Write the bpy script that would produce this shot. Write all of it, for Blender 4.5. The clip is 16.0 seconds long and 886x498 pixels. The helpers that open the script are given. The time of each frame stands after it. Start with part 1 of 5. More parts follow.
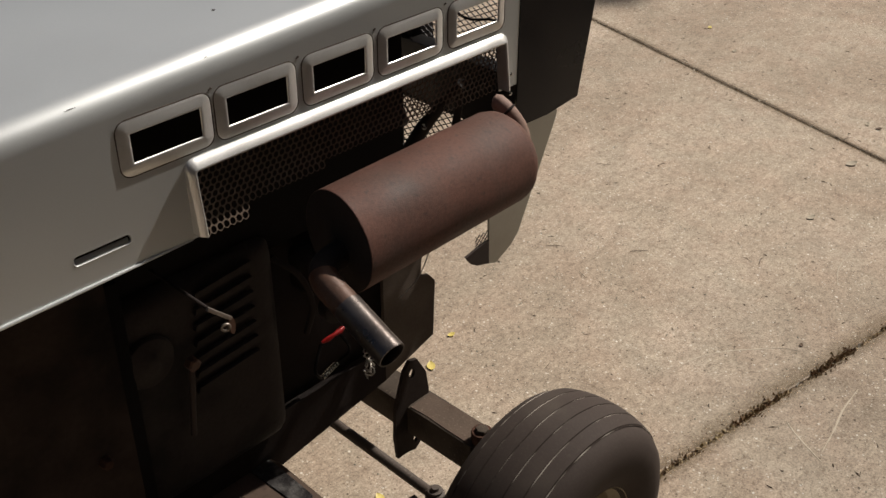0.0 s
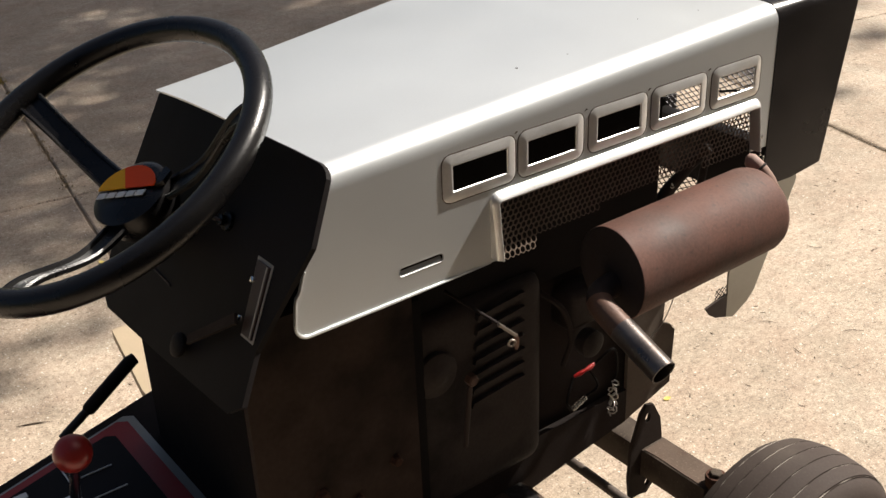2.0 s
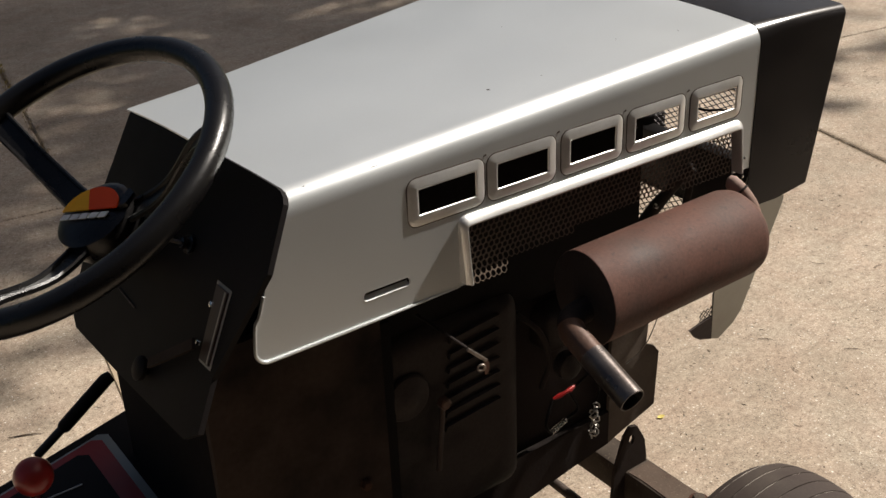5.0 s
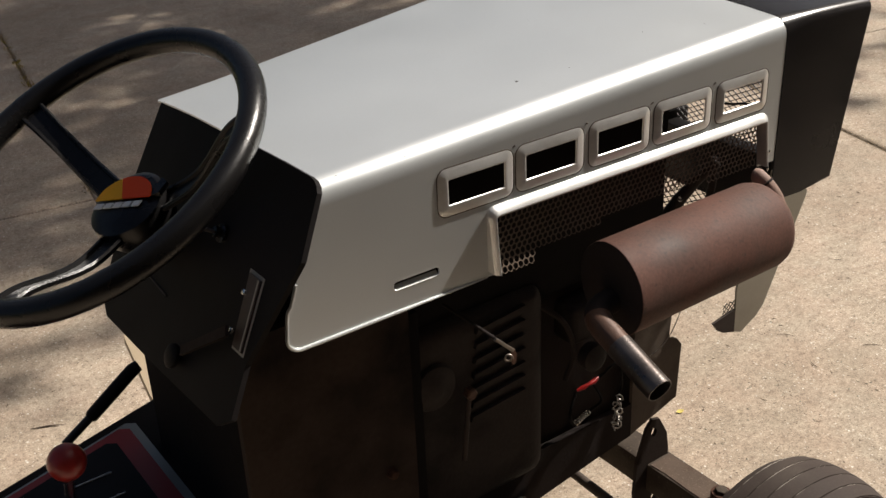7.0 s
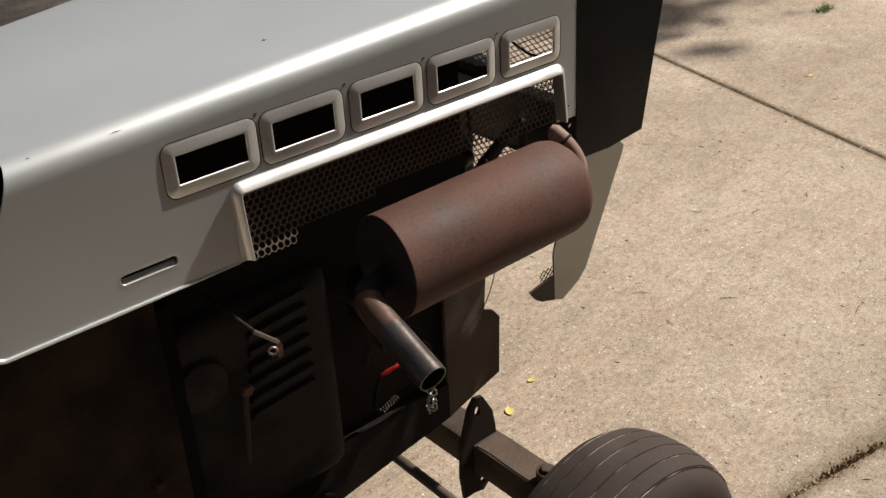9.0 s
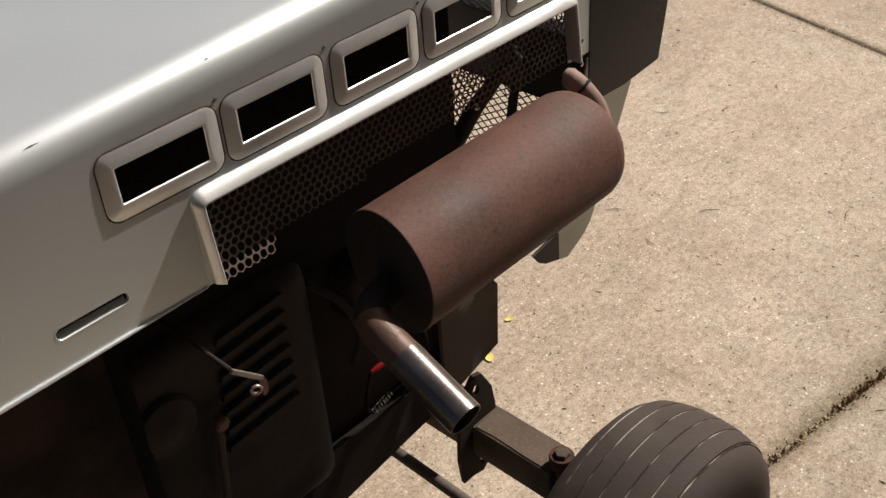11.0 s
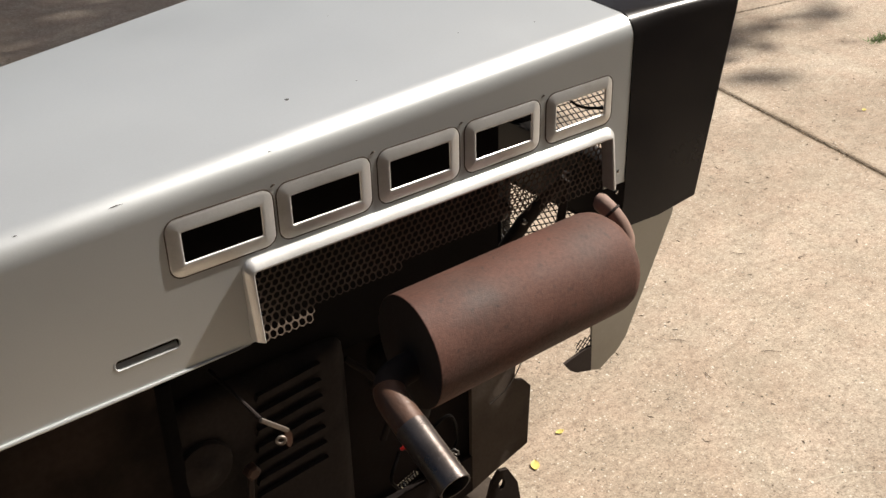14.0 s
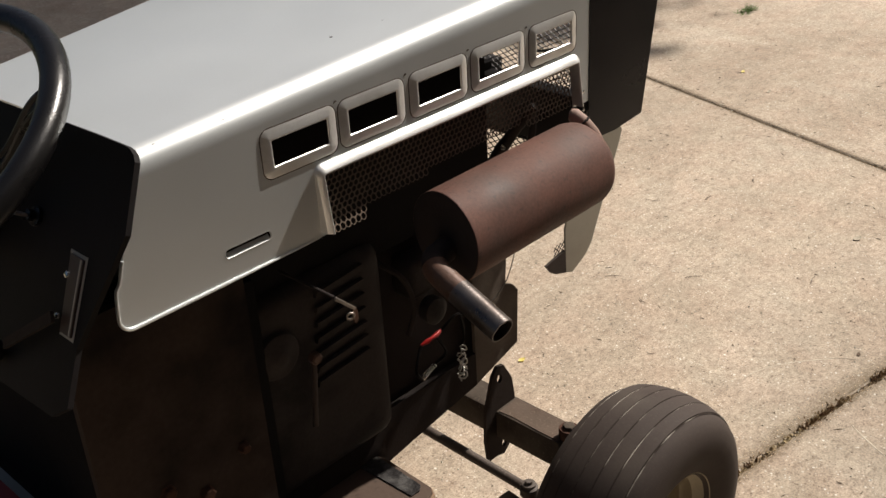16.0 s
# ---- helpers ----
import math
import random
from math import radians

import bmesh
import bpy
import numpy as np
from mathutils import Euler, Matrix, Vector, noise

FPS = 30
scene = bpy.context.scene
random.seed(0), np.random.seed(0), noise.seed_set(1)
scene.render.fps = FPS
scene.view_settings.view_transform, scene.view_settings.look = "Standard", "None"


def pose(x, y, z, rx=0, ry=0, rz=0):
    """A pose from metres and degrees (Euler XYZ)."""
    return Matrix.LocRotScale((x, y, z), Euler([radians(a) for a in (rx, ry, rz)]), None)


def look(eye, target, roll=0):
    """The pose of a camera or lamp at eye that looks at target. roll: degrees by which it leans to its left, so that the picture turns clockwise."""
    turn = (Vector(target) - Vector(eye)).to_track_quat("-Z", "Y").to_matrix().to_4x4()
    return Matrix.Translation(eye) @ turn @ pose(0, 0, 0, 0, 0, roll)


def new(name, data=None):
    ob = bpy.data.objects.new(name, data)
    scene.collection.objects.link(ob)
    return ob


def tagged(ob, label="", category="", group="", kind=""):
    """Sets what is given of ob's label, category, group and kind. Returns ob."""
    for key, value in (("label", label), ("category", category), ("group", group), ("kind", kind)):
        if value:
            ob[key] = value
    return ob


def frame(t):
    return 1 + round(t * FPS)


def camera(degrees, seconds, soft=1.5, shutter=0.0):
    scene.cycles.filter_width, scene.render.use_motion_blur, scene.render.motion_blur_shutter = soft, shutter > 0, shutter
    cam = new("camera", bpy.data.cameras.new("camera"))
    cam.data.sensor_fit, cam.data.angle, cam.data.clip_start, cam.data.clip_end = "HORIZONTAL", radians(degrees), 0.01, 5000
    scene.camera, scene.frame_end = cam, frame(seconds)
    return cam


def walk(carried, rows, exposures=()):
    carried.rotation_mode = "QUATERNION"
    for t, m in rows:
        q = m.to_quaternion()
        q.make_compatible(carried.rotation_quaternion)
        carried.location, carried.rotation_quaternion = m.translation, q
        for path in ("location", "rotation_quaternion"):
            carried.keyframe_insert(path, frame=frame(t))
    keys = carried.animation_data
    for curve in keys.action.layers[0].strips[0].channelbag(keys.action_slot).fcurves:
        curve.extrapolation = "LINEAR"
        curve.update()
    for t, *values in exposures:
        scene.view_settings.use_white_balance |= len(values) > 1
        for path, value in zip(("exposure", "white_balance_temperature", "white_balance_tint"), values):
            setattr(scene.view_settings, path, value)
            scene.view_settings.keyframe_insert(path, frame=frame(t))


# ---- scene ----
cam = camera(44.97, 16.0)
ROWS = [
    (0.0, -0.2844, -1.0428, 1.3444, 57.54, -0.12, -46.58),
    (0.5, -0.3677, -1.0595, 1.3462, 58.85, -0.18, -45.34),
    (1.0, -0.4507, -1.0599, 1.3275, 57.64, 0.32, -47.21),
    (1.5, -0.4817, -1.0698, 1.3233, 59.43, 2.18, -44.95),
    (1.7, -0.4920, -1.0760, 1.3340, 61.31, 2.54, -41.70),
    (2.0, -0.4833, -1.0824, 1.3543, 62.95, 2.13, -37.54),
    (2.5, -0.4600, -1.0984, 1.3673, 63.43, 2.26, -36.68),
    (3.0, -0.4364, -1.1014, 1.3746, 64.35, 2.38, -36.74),
    (3.5, -0.4162, -1.1048, 1.3764, 63.96, 1.95, -36.81),
    (4.0, -0.4153, -1.1069, 1.3718, 63.59, 1.47, -36.31),
    (4.2, -0.4155, -1.1054, 1.3694, 63.33, 1.87, -36.29),
    (6.3, -0.4420, -1.0970, 1.3620, 63.33, 2.41, -36.40),
    (6.5, -0.4367, -1.1074, 1.3753, 63.04, 2.56, -35.52),
    (7.0, -0.4477, -1.0971, 1.3606, 63.21, 2.25, -35.80),
    (7.5, -0.4471, -1.1017, 1.3686, 62.00, 2.29, -36.05),
    (8.0, -0.4059, -1.1175, 1.3622, 62.32, 1.92, -39.80),
    (8.5, -0.3111, -1.1270, 1.3352, 61.33, 2.58, -42.69),
    (9.0, -0.2461, -1.1027, 1.3077, 61.02, 2.88, -41.28),
    (9.5, -0.1864, -0.9185, 1.2911, 58.41, 2.38, -44.89),
    (10.0, -0.1519, -0.8430, 1.2870, 54.67, 3.27, -48.85),
    (10.2, -0.1387, -0.8423, 1.2878, 54.12, 3.15, -48.36),
    (12.3, -0.1400, -0.9180, 1.2930, 54.76, 3.27, -44.88),
    (12.5, -0.1261, -0.9258, 1.2980, 54.85, 2.62, -44.36),
    (13.0, -0.0934, -0.9699, 1.3057, 56.67, 2.20, -42.54),
    (13.5, -0.0888, -0.9973, 1.3135, 59.04, 1.82, -40.16),
    (14.0, -0.1616, -1.0027, 1.3323, 60.94, 1.31, -38.55),
    (14.2, -0.2280, -1.0060, 1.3350, 61.92, 1.32, -40.99),
    (14.5, -0.3471, -1.0240, 1.3305, 62.12, 1.94, -43.02),
    (15.0, -0.4635, -1.0608, 1.3267, 60.20, 2.73, -46.71),
    (15.5, -0.4745, -1.0900, 1.3383, 61.37, 2.94, -46.12),
    (16.0, -0.4537, -1.0968, 1.3340, 61.58, 3.06, -46.46),
]
EXPOSURES = [(0.0, -0.09), (0.5, 0.05), (1.0, 0.09), (1.5, 0.28), (2.0, 0.83), (2.5, 0.57), (3.0, 0.25), (3.5, 0.27), (4.0, 0.27), (6.5, 0.35), (7.0, 0.35), (7.6, 0.54), (8.0, 0.69), (8.5, 0.34), (9.0, 0.25), (9.5, 0.34), (10.0, 0.21), (12.5, 0.45), (13.0, 0.34), (13.5, 0.36), (14.0, 0.59), (14.5, 0.31), (15.0, 0.32), (15.5, 0.39), (16.0, 0.39)]
walk(cam, [(t, pose(x, y, z, rx, ry, rz)) for t, x, y, z, rx, ry, rz in ROWS], EXPOSURES)

# ---- daylight: high sun from ahead of the tractor, slightly from its right-hand side ----
SUN_FROM = Vector((0.70, -0.092, 0.70)).normalized()
world = bpy.data.worlds.new("sky")
scene.world = world
world.use_nodes = True
wn = world.node_tree
sky = wn.nodes.new("ShaderNodeTexSky")
sky.sky_type = 'NISHITA'
sky.sun_disc = False
sky.sun_elevation = math.asin(SUN_FROM.z)
sky.sun_rotation = math.atan2(SUN_FROM.x, SUN_FROM.y)
sky.air_density, sky.dust_density, sky.ozone_density = 0.9, 5.0, 0.8
wn.links.new(sky.outputs[0], wn.nodes["Background"].inputs[0])
wn.nodes["Background"].inputs[1].default_value = 0.042
sun_data = bpy.data.lights.new("sun", 'SUN')
sun_data.energy, sun_data.angle, sun_data.color = 5.0, radians(0.53), (1.0, 0.93, 0.848)
sun = new("sun", sun_data)
sun.matrix_world = look(SUN_FROM * 30, (0, 0, 0))


# ---- materials ----
def material(name, base, rough=0.6, metal=0.0, vary=0.25, scale=30.0, fine=250.0, bump=0.0, bump_scale=200.0,
             tint=None, tint_amount=0.0, tint_scale=8.0, coat=0.0, rough_vary=0.1, per_object=0.0, spec=0.5, coat_rough=0.12, speck=None, speck_scale=150.0, speck_from=0.55):
    m = bpy.data.materials.new(name)
    m.use_nodes = True
    nt = m.node_tree
    n, l = nt.nodes, nt.links
    bsdf = n["Principled BSDF"]
    tc = n.new("ShaderNodeTexCoord")

    def noise_tex(sc, detail=4.0):
        t = n.new("ShaderNodeTexNoise")
        t.inputs["Scale"].default_value = sc
        t.inputs["Detail"].default_value = detail
        l.new(tc.outputs["Object"], t.inputs["Vector"])
        return t.outputs["Fac"]

    def math_node(op, a, b=None):
        k = n.new("ShaderNodeMath")
        k.operation = op
        for i, v in enumerate((a, b)):
            if v is None:
                continue
            if isinstance(v, (int, float)):
                k.inputs[i].default_value = v
            else:
                l.new(v, k.inputs[i])
        return k.outputs[0]

    big, small = noise_tex(scale), noise_tex(fine, 2.0)
    both = math_node('ADD', math_node('MULTIPLY', big, 0.6), math_node('MULTIPLY', small, 0.4))
    swing = math_node('MULTIPLY', math_node('SUBTRACT', both, 0.5), 2.0 * vary)
    if per_object:
        info = n.new("ShaderNodeObjectInfo")
        swing = math_node('ADD', swing, math_node('MULTIPLY', math_node('SUBTRACT', info.outputs["Random"], 0.5), per_object))
    gain = math_node('ADD', swing, 1.0)
    mix = n.new("ShaderNodeMix")
    mix.data_type = 'RGBA'
    mix.inputs[6].default_value = (*base, 1)
    mix.inputs[7].default_value = (*(tint or base), 1)
    if tint:
        blot = n.new("ShaderNodeMapRange")
        blot.inputs[1].default_value, blot.inputs[2].default_value = 0.45, 0.7
        blot.inputs[4].default_value = tint_amount
        l.new(noise_tex(tint_scale, 6.0), blot.inputs[0])
        l.new(blot.outputs[0], mix.inputs[0])
    else:
        mix.inputs[0].default_value = 0.0
    colour = mix.outputs[2]
    if speck:
        spots = n.new("ShaderNodeMapRange")
        spots.inputs[1].default_value, spots.inputs[2].default_value = speck_from, speck_from + 0.13
        spots.inputs[4].default_value = 0.85
        l.new(noise_tex(speck_scale, 5.0), spots.inputs[0])
        over = n.new("ShaderNodeMix")
        over.data_type = 'RGBA'
        over.inputs[7].default_value = (*speck, 1)
        l.new(spots.outputs[0], over.inputs[0])
        l.new(colour, over.inputs[6])
        colour = over.outputs[2]
    vm = n.new("ShaderNodeVectorMath")
    vm.operation = 'SCALE'
    l.new(colour, vm.inputs[0])
    l.new(gain, vm.inputs["Scale"])
    l.new(vm.outputs[0], bsdf.inputs["Base Color"])
    l.new(math_node('ADD', math_node('MULTIPLY', math_node('SUBTRACT', big, 0.5), 2 * rough_vary), rough), bsdf.inputs["Roughness"])
    bsdf.inputs["Metallic"].default_value = metal
    bsdf.inputs["Coat Weight"].default_value = coat
    bsdf.inputs["Specular IOR Level"].default_value = spec
    bsdf.inputs["Coat Roughness"].default_value = coat_rough
    if bump:
        b = n.new("ShaderNodeBump")
        b.inputs["Strength"].default_value = bump
        b.inputs["Distance"].default_value = 0.002
        l.new(noise_tex(bump_scale, 4.0), b.inputs["Height"])
        l.new(b.outputs[0], bsdf.inputs["Normal"])
    return m


SILVER = material("silver_paint", (0.64, 0.665, 0.665), 0.385, 0.60, 0.09, 6, 600, 0.03, 900, (0.625, 0.642, 0.632), 0.6, 4, rough_vary=0.06)
TRIM = material("worn_bright_trim", (0.82, 0.82, 0.80), 0.36, 0.66, 0.18, 14, 500, 0.06, 700, (0.66, 0.64, 0.60), 0.8, 22, rough_vary=0.12)
BLACK_METAL = material("black_enamel", (0.026, 0.023, 0.022), 0.4, 0.0, 0.3, 12, 200, 0.05, 300, (0.018, 0.014, 0.012), 0.5, 14, spec=0.3)
NOSE_ENAMEL = material("black_nose_enamel", (0.012, 0.0105, 0.0105), 0.25, 0.0, 0.3, 12, 200, 0.03, 300, (0.018, 0.014, 0.012), 0.5, 6, spec=0.42)
BLACK_PLASTIC = material("black_plastic", (0.0130, 0.0112, 0.0112), 0.55, 0.0, 0.3, 20, 300, 0.06, 500, (0.0095, 0.0078, 0.007), 0.6, 9, spec=0.08)
TUNNEL_BLACK = material("dusty_black_cover", (0.020, 0.0165, 0.0155), 0.8, 0.0, 0.4, 14, 200, 0.1, 300, (0.030, 0.024, 0.021), 0.6, 9, spec=0.06)
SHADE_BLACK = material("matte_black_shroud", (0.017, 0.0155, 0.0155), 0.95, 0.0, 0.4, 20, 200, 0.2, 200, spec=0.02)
GLOSS_BLACK = material("gloss_black_plastic", (0.0065, 0.006, 0.006), 0.29, 0.0, 0.3, 20, 300, 0.14, 500, spec=0.36, rough_vary=0.12)
ENGINE_BLACK = material("greasy_black_metal", (0.044, 0.036, 0.033), 0.6, 0.0, 0.5, 25, 200, 0.25, 150, (0.015, 0.0125, 0.0115), 0.9, 14, spec=0.12)
BROWN_STEEL = material("grimy_brown_steel", (0.056, 0.042, 0.036), 0.6, 0.0, 0.35, 15, 150, 0.1, 200, (0.045, 0.028, 0.020), 0.5, 9, spec=0.18)
GREASY_PLATE = material("greasy_brown_plate", (0.052, 0.038, 0.031), 0.75, 0.0, 0.5, 12, 150, 0.1, 200, (0.010, 0.0085, 0.008), 1.0, 7.5, spec=0.06)
GREASY_RUST = material("greasy_rust", (0.075, 0.038, 0.026), 0.8, 0.0, 0.5, 40, 200, 0.2, 200, (0.03, 0.02, 0.016), 0.8, 60, spec=0.1)
SOOT_AND_SHADE = material("sooty_shaded_steel", (0.036, 0.029, 0.027), 0.8, 0.0, 0.3, 25, 200, 0.2, 200, (0.026, 0.018, 0.015), 0.5, 20, spec=0.1)
RUST = material("rusty_brown_steel", (0.102, 0.048, 0.035), 0.68, 0.0, 0.95, 14, 260, 0.18, 600, (0.080, 0.052, 0.043), 1.0, 11, spec=0.26, speck=(0.055, 0.032, 0.025), speck_scale=120.0, speck_from=0.60, rough_vary=0.2)
PALE_RUST = material("pale_dusty_rust", (0.27, 0.18, 0.145), 0.65, 0.0, 0.4, 40, 300, 0.2, 400, (0.17, 0.10, 0.075), 0.7, 25, spec=0.3)
MESH_STEEL = material("rust_brown_mesh", (0.14, 0.105, 0.08), 0.6, 0.0, 0.3, 30, 200, 0.1, 300, spec=0.3)
TAN = material("dusty_tan_sheet", (0.38, 0.30, 0.20), 0.7, 0.0, 0.15, 12, 200)
RUST_PIPE = material("heat_stained_pipe", (0.11, 0.05, 0.028), 0.5, 0.2, 0.4, 40, 300, 0.2, 250, (0.09, 0.065, 0.055), 0.8, 18, spec=0.4, speck=(0.3, 0.27, 0.24), speck_scale=110.0, speck_from=0.64)
PIPE_SLEEVE = material("dull_grey_pipe", (0.15, 0.13, 0.12), 0.3, 0.75, 0.4, 50, 300, 0.1, 250, (0.06, 0.045, 0.038), 0.7, 25, speck=(0.3, 0.28, 0.26), speck_scale=110.0, speck_from=0.66)
BARE_STEEL = material("bare_steel", (0.42, 0.40, 0.37), 0.4, 0.9, 0.25, 60, 400, 0.1, 300, (0.25, 0.15, 0.09), 0.4, 30)
CHROME = material("bright_metal", (0.7, 0.7, 0.68), 0.22, 1.0, 0.1, 60, 400)
SUPPORT = material("dusty_dark_plate", (0.072, 0.056, 0.043), 0.75, 0.0, 0.4, 20, 200, 0.2, 200, (0.03, 0.021, 0.016), 0.9, 14, spec=0.15, speck=(0.12, 0.095, 0.07), speck_scale=240.0, speck_from=0.6)
DUSTY_PLATE = material("dusty_grey_brown_plate", (0.165, 0.135, 0.11), 0.75, 0.0, 0.4, 20, 200, 0.2, 200, (0.08, 0.06, 0.048), 0.8, 12, spec=0.15)
DUSTY_STEEL = material("dusty_grey_steel", (0.078, 0.060, 0.048), 0.7, 0.0, 0.4, 20, 200, 0.2, 200, (0.05, 0.032, 0.022), 0.8, 14, speck=(0.14, 0.115, 0.09), speck_scale=220.0, speck_from=0.58)
EAR_STEEL = material("dark_dusty_bracket", (0.042, 0.032, 0.027), 0.8, 0.0, 0.4, 20, 200, 0.2, 200, (0.025, 0.018, 0.015), 0.8, 14, spec=0.1)
BEAM_DUST = material("caked_brown_dust", (0.105, 0.078, 0.061), 0.9, 0.0, 0.4, 25, 250, 0.2, 300, (0.085, 0.055, 0.040), 0.9, 18, spec=0.08, speck=(0.16, 0.125, 0.095), speck_scale=220.0, speck_from=0.58)
PLATE = material("dull_silver_sheet", (0.43, 0.40, 0.33), 0.5, 0.3, 0.12, 10, 200, 0.05, 200, (0.28, 0.24, 0.18), 0.5, 8)
TYRE = material("tyre_rubber", (0.050, 0.038, 0.0325), 0.78, 0.0, 0.35, 14, 300, 0.1, 300, (0.072, 0.058, 0.048), 0.9, 9, spec=0.18, speck=(0.058, 0.047, 0.039), speck_scale=260.0, speck_from=0.56)
GROOVE = material("dusty_sunlit_groove", (0.042, 0.032, 0.027), 0.9, 0.0, 0.4, 14, 120, spec=0.1, speck=(0.42, 0.38, 0.33), speck_scale=16.0, speck_from=0.47)
RIM = material("cream_rim_paint", (0.29, 0.25, 0.165), 0.5, 0.0, 0.3, 14, 200, 0.1, 200, (0.15, 0.10, 0.06), 0.7, 12)
RED = material("red_plastic", (0.30, 0.022, 0.018), 0.3, 0.0, 0.12, 20, 200)
DECAL_RED = material("red_decal", (0.26, 0.012, 0.012), 0.55, 0.0, 0.15, 20, 200)
DECAL_GREY = material("silver_decal", (0.27, 0.275, 0.25), 0.4, 0.2, 0.1, 20, 200)
WHITE = material("white_print", (0.72, 0.71, 0.68), 0.4, 0.0, 0.08, 20, 200)
ORANGE = material("orange_enamel", (0.8, 0.075, 0.012), 0.45, 0.0, 0.05, 20, 200, spec=0.2)
YELLOW = material("yellow_enamel", (0.85, 0.42, 0.02), 0.45, 0.0, 0.05, 20, 200, spec=0.2)
BROWN_DECAL = material("brown_label", (0.05, 0.028, 0.02), 0.35, 0.0, 0.2, 20, 200)
CREAM = material("cream_label_border", (0.36, 0.33, 0.28), 0.5, 0.0, 0.1, 20, 200)
RED_WIRE = material("red_wire_sleeve", (0.5, 0.02, 0.02), 0.35, 0.0, 0.1, 20, 200)
LEAF_YELLOW = material("yellow_leaf", (0.72, 0.58, 0.16), 0.5, 0.0, 0.25, 100, 400)
TWIG = material("dry_twig", (0.15, 0.11, 0.075), 0.8, 0.0, 0.4, 60, 300)
DARK_TWIG = material("dark_dry_twig", (0.085, 0.06, 0.04), 0.8, 0.0, 0.3, 60, 300)
JOINT = material("joint_dirt", (0.15, 0.11, 0.072), 0.95, 0.0, 0.4, 30, 300, 0.4, 200)
GRASS = material("grass_blade", (0.10, 0.17, 0.03), 0.7, 0.0, 0.4, 4, 60)
SOIL = material("lawn_soil", (0.05, 0.055, 0.022), 0.95, 0.0, 0.4, 3, 60, 0.3, 80)
BARK = material("tree_bark", (0.09, 0.07, 0.05), 0.9, 0.0, 0.4, 12, 80, 0.5, 40)
FOLIAGE = material("tree_leaf", (0.055, 0.09, 0.025), 0.6, 0.0, 0.4, 3, 30)


def let_light_through(m, colour, share):
    n, l = m.node_tree.nodes, m.node_tree.links
    thin = n.new("ShaderNodeBsdfTranslucent")
    thin.inputs["Color"].default_value = (*colour, 1)
    blend = n.new("ShaderNodeMixShader")
    blend.inputs[0].default_value = share
    l.new(n["Principled BSDF"].outputs[0], blend.inputs[1])
    l.new(thin.outputs[0], blend.inputs[2])
    l.new(blend.outputs[0], n["Material Output"].inputs["Surface"])


let_light_through(FOLIAGE, (0.30, 0.27, 0.04), 0.3)


